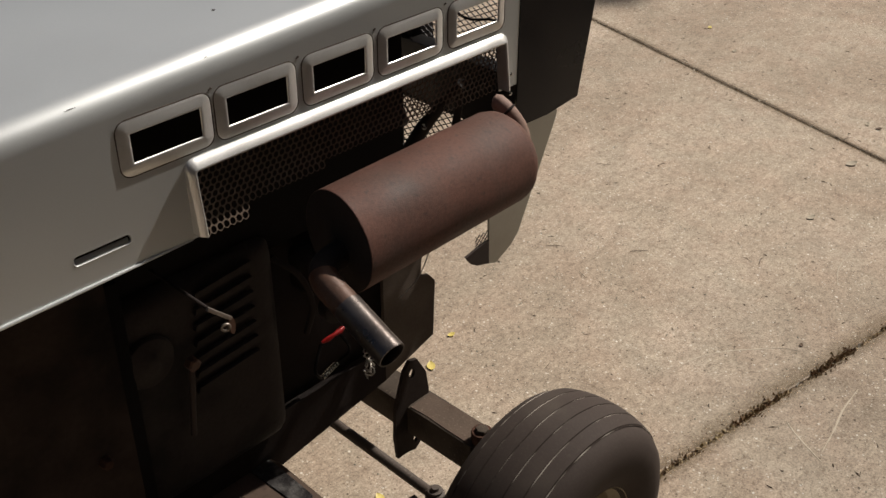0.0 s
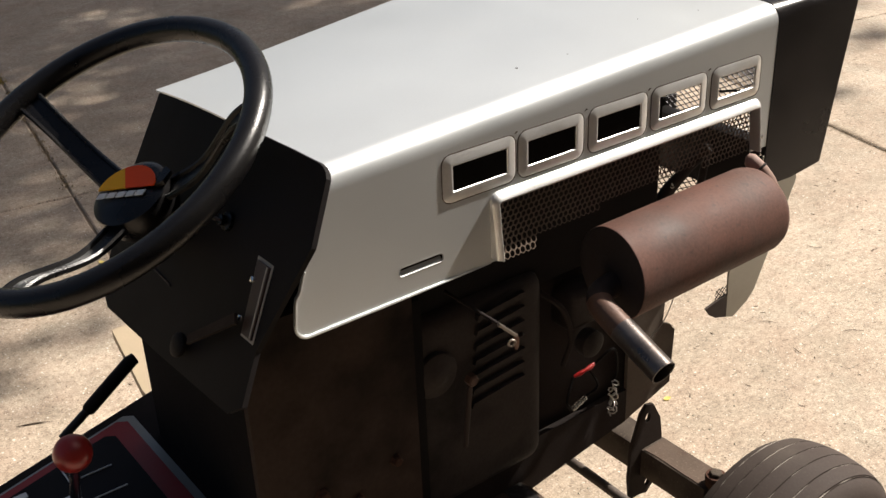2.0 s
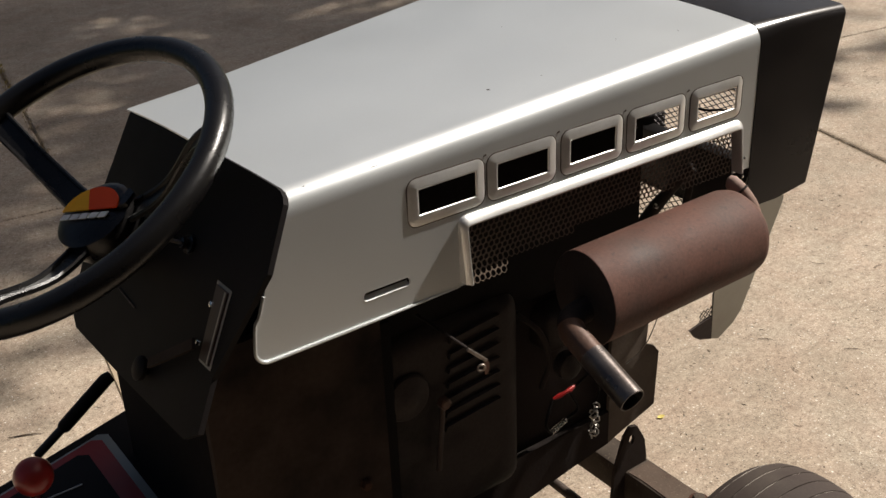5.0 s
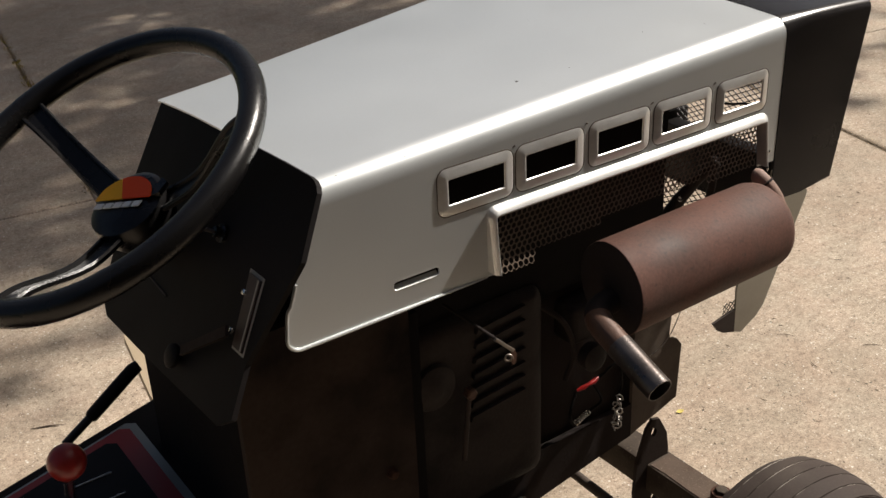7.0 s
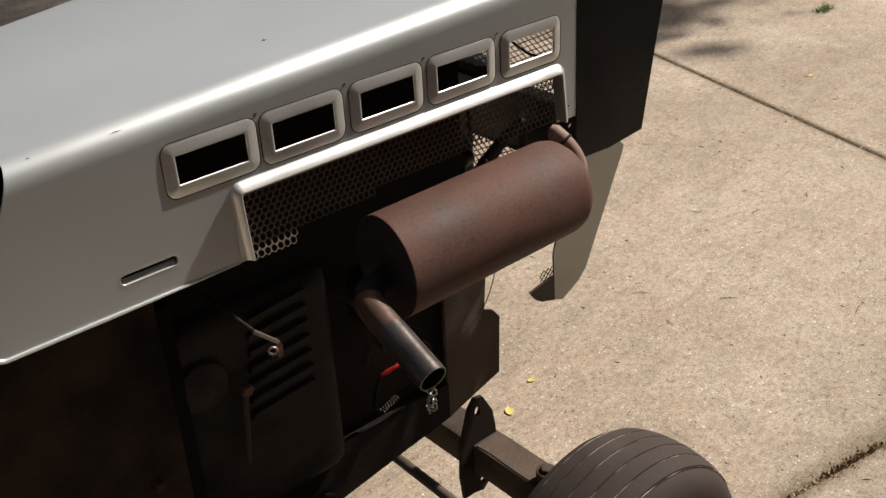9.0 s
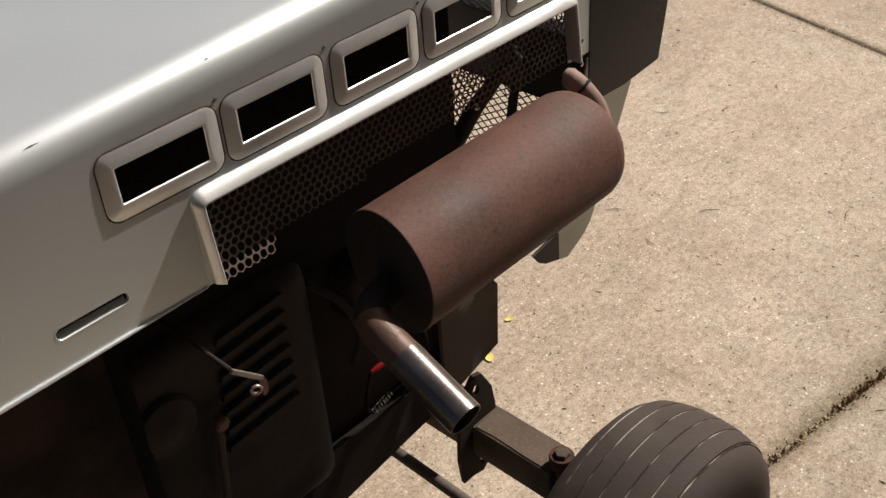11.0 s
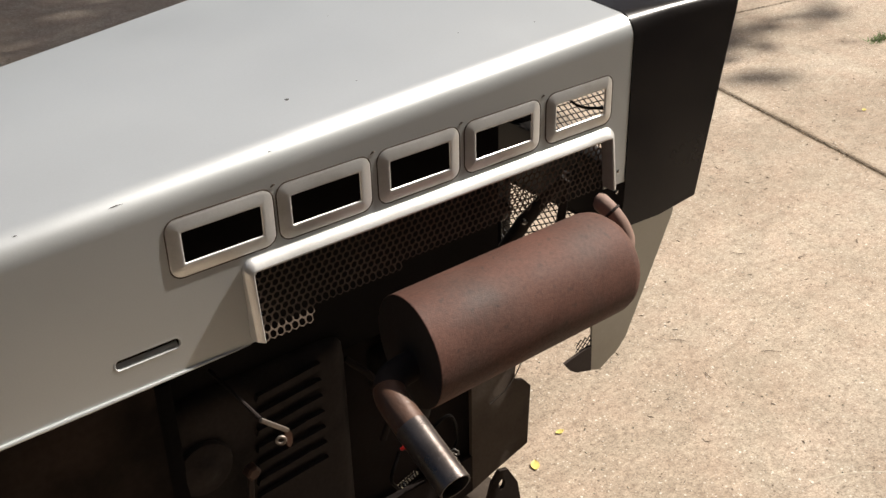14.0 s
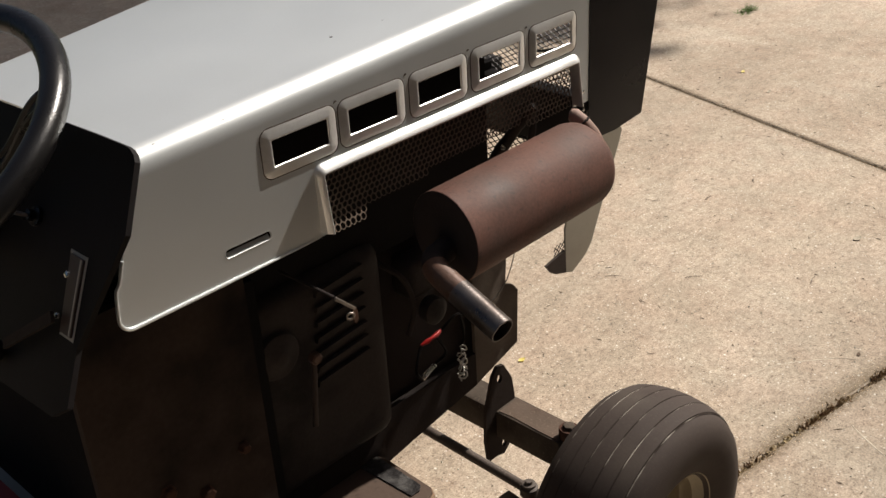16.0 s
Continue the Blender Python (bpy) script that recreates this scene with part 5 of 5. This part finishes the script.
PALE_LEAF = material("dry_leaf_scrap", (0.42, 0.36, 0.27), 0.8, 0.0, 0.4, 90, 400)
BROWN_LEAF = material("brown_leaf_scrap", (0.10, 0.06, 0.035), 0.8, 0.0, 0.4, 90, 400)
for x, y, size, turn, mat, label in ((2.312, -0.094, 0.034, -0.5, PALE_LEAF, "pale dry leaf scrap"), (1.978, -0.149, 0.026, -0.3, PALE_LEAF, "pale dry leaf scrap"), (2.574, -0.017, 0.020, 0.5, PALE_LEAF, "pale dry leaf scrap"),
                                     (2.568, -0.054, 0.020, -0.8, BROWN_LEAF, "brown dry leaf scrap"), (2.799, 0.546, 0.020, 0.2, PALE_LEAF, "pale dry leaf scrap"), (1.491, -0.378, 0.012, 0.4, BROWN_LEAF, "brown dry leaf scrap")):
    leaf_shape(x, y, size, turn, mat, "leaf_scrap", label + " lying on the concrete", "leaf")


def twig(x, y, length, turn, bend, thick=1.0):
    bm = bmesh.new()
    m = Matrix.Translation((x, y, 0.0025)) @ Matrix.Rotation(turn, 4, 'Z')
    wig = 0.5 * bend * math.sin(90 * x)
    tube(bm, [m @ Vector((0.8 * length * (t - 0.5), bend * math.sin(math.pi * t) + 0.4 * wig * math.sin(2 * math.pi * t), 0.0)) for t in (0, 0.14, 0.28, 0.42, 0.56, 0.7, 0.85, 1)], [thick * r for r in (0.0003, 0.0005, 0.0007, 0.0007, 0.0008, 0.0006, 0.0004, 0.0002)], 6)
    return tagged(part("twig", bm, DARK_TWIG, None), "thin dry brown twig on the concrete", "twig", "twigs")


for x, y, length, turn, bend in ((1.441, 0.224, 0.05, -0.9, 0.003), (2.138, 0.231, 0.045, 0.5, 0.004), (1.959, 0.272, 0.03, -0.4, 0.002), (1.391, 0.104, 0.04, 1.2, 0.003), (1.856, 0.387, 0.05, 2.1, 0.004),
                                 (1.558, 0.067, 0.06, -0.7, 0.005), (2.45, -0.02, 0.035, -0.6, 0.003), (1.72, -0.16, 0.05, 0.2, 0.004), (2.62, 0.62, 0.04, 1.0, 0.003)):
    twig(x, y, length, turn, bend)
twig(-0.077, 0.980, 0.088, -0.44, 0.003, 2.3)

# grit and bits of dry matter, too many to count
rng = random.Random(4)
litter = bmesh.new()
for k in range(1100):
    x, y = rng.uniform(0.2, 3.6), rng.uniform(-0.8, 1.6)
    if rng.random() < 0.35:
        x, y = rng.uniform(-0.8, 3.0), rng.uniform(0.3, 3.2)
    a, l, w = rng.uniform(0, 6.28), rng.uniform(0.004, 0.020), rng.uniform(0.0004, 0.0011)
    m = Matrix.Translation((x, y, 0.0008)) @ Matrix.Rotation(a, 4, 'Z')
    vs = [litter.verts.new(m @ Vector(p)) for p in ((-l / 2, 0, 0), (0, -w, 0), (l / 2, 0, 0), (0, w, 0.0006), (0, 0, 0.0018))]
    for q in ((0, 1, 4), (1, 2, 4), (2, 3, 4), (3, 0, 4)):
        litter.faces.new([vs[i] for i in q])
tagged(part("litter", litter, TWIG, None, smooth=False), "scattered bits of dry bark and grit", "litter", kind="stuff")
grit = bmesh.new()
for k in range(1500):
    x, y = rng.uniform(0.3, 3.4), rng.uniform(-0.9, 1.8)
    r = rng.uniform(0.0012, 0.0034)
    m = Matrix.Translation((x, y, 0.0002)) @ Matrix.Rotation(rng.uniform(0, 6.28), 4, 'Z')
    vs = [grit.verts.new(m @ Vector(p)) for p in ((-r, 0, 0), (0, -r * 0.7, 0), (r * 1.1, 0, 0), (0, r * 0.8, 0), (0, 0, r * 0.7))]
    for q in ((0, 1, 4), (1, 2, 4), (2, 3, 4), (3, 0, 4)):
        grit.faces.new([vs[i] for i in q])
PALE_GRIT = material("pale_grit", (0.46, 0.42, 0.34), 0.8, 0.0, 0.5, 40, 300)
tagged(part("grit", grit, PALE_GRIT, None, smooth=False), "pale grains of stone standing out of the concrete", "grit", kind="stuff")


# pale scrape marks on the slabs
SCRAPE = material("pale_scrape", (0.45, 0.385, 0.30), 0.9, 0.0, 0.3, 40, 300)
for pts, wide in ((((1.241, -0.234), (1.282, -0.238), (1.333, -0.255), (1.382, -0.287), (1.43, -0.329), (1.453, -0.35), (1.471, -0.383)), 0.0042), (((2.95, 0.93), (3.05, 0.95), (3.2, 0.99), (3.34, 1.0)), 0.004), (((1.75, -0.33), (1.82, -0.30), (1.93, -0.29)), 0.003), (((1.258, -0.470), (1.238, -0.501), (1.22, -0.535), (1.203, -0.568)), 0.0045), (((1.441, -0.525), (1.36, -0.532), (1.30, -0.545), (1.225, -0.557)), 0.0045)):
    path = smooth_path([Vector((*p, 0.0)) for p in pts], 5)
    bm = bmesh.new()
    rows = []
    for k, p in enumerate(path):
        d = (path[min(k + 1, len(path) - 1)] - path[max(k - 1, 0)]).normalized()
        side = Vector((-d.y, d.x, 0)) * wide * 0.5 * (0.25 + abs(math.sin(k * 1.7)) * math.sin(math.pi * (k + 0.5) / len(path)))
        rows.append([bm.verts.new(p + f * side + Vector((0, 0, h))) for f, h in ((-1, 0.0002), (0, 0.0008), (1, 0.0002))])
    for a, b in zip(rows, rows[1:]):
        for k in (0, 1):
            bm.faces.new((a[k], a[k + 1], b[k + 1], b[k]))
    part("scrape_mark", bm, SCRAPE, driveway, "pale scrape mark on the slab")

# moss and crumbs in the joints
def joint_growth(name, p, d, t0, t1, count, spread, mat, label, tall):
    bm = bmesh.new()
    for k in range(count):
        t = rng.uniform(t0, t1)
        if noise.noise((t * 6.0, count * 0.01, 1.0)) < -0.12 and rng.random() < 0.85:
            continue
        q = p + d * t + Vector((rng.gauss(0, spread), rng.gauss(0, spread)))
        r = rng.uniform(0.0015, 0.0045)
        h = rng.uniform(0.3, 1.0) * tall
        m = Matrix.Translation((q.x, q.y, -0.003)) @ Matrix.Rotation(rng.uniform(0, 6.28), 4, 'Z')
        lean_x, lean_y = rng.uniform(-0.006, 0.006), rng.uniform(-0.006, 0.006)
        vs = [bm.verts.new(m @ Vector(c)) for c in ((-r, 0, 0), (0, -r * 0.5, 0), (r, 0, 0), (0, r * 0.5, 0), (lean_x, lean_y, 0.003 + h))]
        for f in ((0, 1, 4), (1, 2, 4), (2, 3, 4), (3, 0, 4)):
            bm.faces.new([vs[i] for i in f])
    return tagged(part(name, bm, mat, None, smooth=False), label, "moss", kind="stuff")


DRY_MOSS = material("dry_moss", (0.36, 0.27, 0.16), 0.9, 0.0, 0.7, 40, 300, 0, 200, (0.22, 0.17, 0.08), 0.8, 14)
joint_growth("joint_moss", LINES_H[2], ALONG, 0.6, 4.5, 2000, 0.004, DRY_MOSS, "dry brown and green moss in the joint", 0.0016)
joint_growth("joint_crumbs", LINES_V[3][0], LINES_V[3][1], -0.8, 2.4, 900, 0.003, TWIG, "dark crumbs in the joint", 0.002)
joint_growth("joint_weeds", LINES_V[2][0], LINES_V[2][1], 2.2, 5.2, 1300, 0.010, DRY_MOSS, "dry weeds along the joint", 0.008)
YELLOW_MOSS = material("yellow_moss", (0.42, 0.31, 0.07), 0.9, 0.0, 0.6, 40, 300, 0, 200, (0.20, 0.19, 0.05), 0.8, 14)
for y0, y1 in ((3.50, 3.66), (3.80, 3.92), (4.15, 4.42)):
    p, d = LINES_V[2]
    joint_growth("moss_tuft", p, d, (y0 - p.y) / d.y, (y1 - p.y) / d.y, 160, 0.010, YELLOW_MOSS, "yellow tuft of moss in the joint", 0.012)
joint_growth("joint_dirt", LINES_H[3], ALONG, -1.0, 6.0, 1200, 0.004, TWIG, "dark crumbs in the joint", 0.002)

BROWN_CRUMB = material("brown_leaf_crumb", (0.17, 0.095, 0.045), 0.9, 0.0, 0.7, 60, 300, 0, 200, (0.24, 0.19, 0.09), 0.9, 60)
for t0, t1, count in ((0.96, 1.10, 60), (1.18, 1.33, 200), (1.42, 1.56, 320), (1.62, 1.74, 120)):
    joint_growth("leaf_crumbs", LINES_H[2], ALONG, t0, t1, count, 0.006, BROWN_CRUMB, "brown leaf crumbs caught in the joint", 0.007)
joint_growth("sprout", LINES_H[2], ALONG, 1.70, 1.73, 26, 0.006, LEAF_YELLOW, "yellow-green sprout in the joint", 0.022)
joint_growth("joint_grit", LINES_V[3][0], LINES_V[3][1], -0.6, 2.2, 260, 0.006, PALE_GRIT, "pale crumbs of concrete along the joint", 0.003)
joint_growth("joint_grit", LINES_H[2], ALONG, 0.7, 3.6, 200, 0.010, PALE_GRIT, "pale crumbs of concrete along the joint", 0.003)

# thin film of washed-in dirt beside the joint
def dirt_film(p, d, t0, t1, wide, seed):
    bm = bmesh.new()
    uv = bm.loops.layers.uv.new("across")
    n = Vector((-d.y, d.x)).normalized()
    rows = []
    steps = 90
    for k in range(steps + 1):
        c = p + d * (t0 + (t1 - t0) * k / steps)
        w = wide * (0.75 + 0.5 * noise.noise((k * 0.13, seed, 0.0)))
        rows.append([bm.verts.new((*(c + n * (0.005 + w * f)), 0.0007)) for f in (0.0, 0.5, 1.0)])
    for a, b in zip(rows, rows[1:]):
        for k in (0, 1):
            face = bm.faces.new((a[k], a[k + 1], b[k + 1], b[k]))
            for loop, v in zip(face.loops, (k / 2, (k + 1) / 2, (k + 1) / 2, k / 2)):
                loop[uv].uv = (v, 0.5)
    return bm


film_mat = bpy.data.materials.new("washed_in_dirt")
film_mat.use_nodes = True
fn, fl = film_mat.node_tree.nodes, film_mat.node_tree.links
fb = fn["Principled BSDF"]
fb.inputs["Base Color"].default_value = (0.20, 0.145, 0.082, 1)
fb.inputs["Roughness"].default_value = 0.95
fu = fn.new("ShaderNodeUVMap")
fx = fn.new("ShaderNodeSeparateXYZ")
fl.new(fu.outputs[0], fx.inputs[0])
ft = fn.new("ShaderNodeTexCoord")
fz = fn.new("ShaderNodeTexNoise")
fz.inputs["Scale"].default_value, fz.inputs["Detail"].default_value = 60.0, 6.0
fl.new(ft.outputs["Object"], fz.inputs["Vector"])
fr = fn.new("ShaderNodeMapRange")
fr.inputs[1].default_value, fr.inputs[2].default_value, fr.inputs[3].default_value, fr.inputs[4].default_value = 0.0, 1.0, 0.85, 0.0
fl.new(fx.outputs[0], fr.inputs[0])
fm = fn.new("ShaderNodeMath")
fm.operation = 'MULTIPLY'
fl.new(fr.outputs[0], fm.inputs[0])
fl.new(fz.outputs["Fac"], fm.inputs[1])
fl.new(fm.outputs[0], fb.inputs["Alpha"])
for p, d, t0, t1, wide, seed in ((LINES_H[2], ALONG, 0.7, 3.6, 0.055, 1.0), (LINES_H[2], -ALONG, -3.6, -0.7, 0.03, 2.0), (LINES_V[3][0], LINES_V[3][1], -0.5, 2.0, 0.03, 3.0), (LINES_V[3][0], -LINES_V[3][1], -2.0, 0.5, 0.03, 4.0)):
    part("dirt_film", dirt_film(p, d, t0, t1, wide, seed), film_mat, driveway, "thin brown dirt washed in beside the joint", smooth=False)

# a tuft of grass in a crack
tuft = bmesh.new()
for k in range(110):
    a = rng.uniform(0, 6.28)
    r = rng.uniform(0.0, 0.05)
    base = Vector((3.61 + 1.6 * r * math.cos(a), 1.086 + r * math.sin(a) * 0.6, 0.0))
    tip = base + Vector((rng.gauss(0, 0.022), rng.gauss(0, 0.022), rng.uniform(0.006, 0.022)))
    side = Vector((rng.uniform(-1, 1), rng.uniform(-1, 1), 0)).normalized() * 0.0022
    tuft.faces.new([tuft.verts.new(q) for q in (base - side, base + side, tip)])
tagged(part("grass_tuft", tuft, GRASS, None, smooth=False), "low green grass tuft growing in the concrete", "grass")

# lawn beyond the driveway
lawn = bmesh.new()
for k in range(9000):
    t = rng.uniform(-3.0, 6.0)
    q = LINES_H[-1] + ALONG * t + Vector((0, rng.uniform(-0.03, 1.3)))
    a = rng.uniform(0, 6.28)
    h = rng.uniform(0.03, 0.09)
    side = Vector((math.cos(a), math.sin(a), 0)) * rng.uniform(0.004, 0.010)
    base = Vector((q.x, q.y, -0.055))
    tip = base + Vector((rng.gauss(0, 0.03), rng.gauss(0, 0.03), 0.05 + h))
    lawn.faces.new([lawn.verts.new(v) for v in (base - side, base + side, tip)])
tagged(part("lawn_grass", lawn, GRASS, None, smooth=False), "green grass blades of the lawn edge", "grass", kind="stuff")


# ---- the tree whose shade falls on the far side of the driveway ----
def tree(x, y, height, crowns, seed):
    """crowns: centre from the foot, half-sizes, number of clumps, spread of a clump, leaves in a clump."""
    r = random.Random(seed)
    root = new("tree")
    root.location = (x, y, -0.06)
    tagged(root, "unseen leafy tree beside the driveway, placed for its dappled shade", "tree", "trees")
    bm = bmesh.new()
    tube(bm, [(0, 0, 0), (0.03, 0.02, height * 0.3), (0.0, 0.05, height * 0.6), (0.06, 0.0, height)], [0.2, 0.15, 0.11, 0.04], 14)
    part("trunk", bm, BARK, root)
    leaves = bmesh.new()
    for centre, half, clumps, wide, many in crowns:
        for k in range(clumps):
            while True:
                p = Vector((r.uniform(-1, 1), r.uniform(-1, 1), r.uniform(-1, 1)))
                if p.length < 1:
                    break
            tip = Vector(centre) + Vector((p.x * half[0], p.y * half[1], p.z * half[2]))
            start = Vector((0.02, 0.03, height * r.uniform(0.45, 0.97)))
            mid = start.lerp(tip, 0.5) + Vector((r.uniform(-0.2, 0.2), r.uniform(-0.2, 0.2), 0.25))
            if k % 3 == 0:
                thick = 0.045 if clumps > 8 else 0.016
                bm = bmesh.new()
                tube(bm, smooth_path([start, mid, tip], 4), [thick * (1 - 0.105 * i) for i in range(9)], 7)
                part("limb", bm, BARK, root)
            spread = r.uniform(0.6, 1.3) * wide
            for q in range(r.randint(int(many * 0.6), int(many * 1.4))):
                c = tip + Vector((r.gauss(0, spread), r.gauss(0, spread), r.gauss(0, spread * 0.5)))
                sz = r.uniform(0.04, 0.09)
                u = Vector((r.gauss(0, 1), r.gauss(0, 1), r.gauss(0, 0.5))).normalized()
                v = u.orthogonal().normalized()
                leaves.faces.new([leaves.verts.new(c + w) for w in (-u * sz, v * sz * 0.5, u * sz, -v * sz * 0.5)])
    part("crown", leaves, FOLIAGE, root, smooth=False)["kind"] = "stuff"
    return root


# a low tree at the far side, a tall thin one behind it, and a broad one on the rider's right
tree(8.7, 6.6, 7.6, [((-0.30, -4.25, 7.0), (2.8, 2.1, 0.8), 66, 0.16, 230), ((-1.50, -2.95, 7.0), (1.5, 0.62, 0.4), 34, 0.16, 200), ((-1.50, -6.07, 7.0), (0.6, 0.35, 0.3), 10, 0.17, 26)], 3)
tree(13.0, 3.2, 9.6, [((-2.90, -1.38, 9.0), (2.3, 0.85, 0.7), 90, 0.24, 62), ((-3.50, -2.66, 9.2), (0.8, 0.35, 0.3), 14, 0.2, 20), ((-0.08, -2.97, 9.2), (0.16, 0.04, 0.1), 3, 0.09, 10), ((0.30, -2.61, 9.2), (0.1, 0.04, 0.1), 2, 0.09, 10), ((-0.90, -3.29, 9.2), (0.08, 0.03, 0.1), 2, 0.06, 10)], 5)
# unseen broad tree, added to shade the ground that the hood side reflects
tree(7.9, -2.2, 5.0, [((-3.00, -0.84, 4.6), (2.3, 1.35, 0.8), 180, 0.17, 150)], 8)
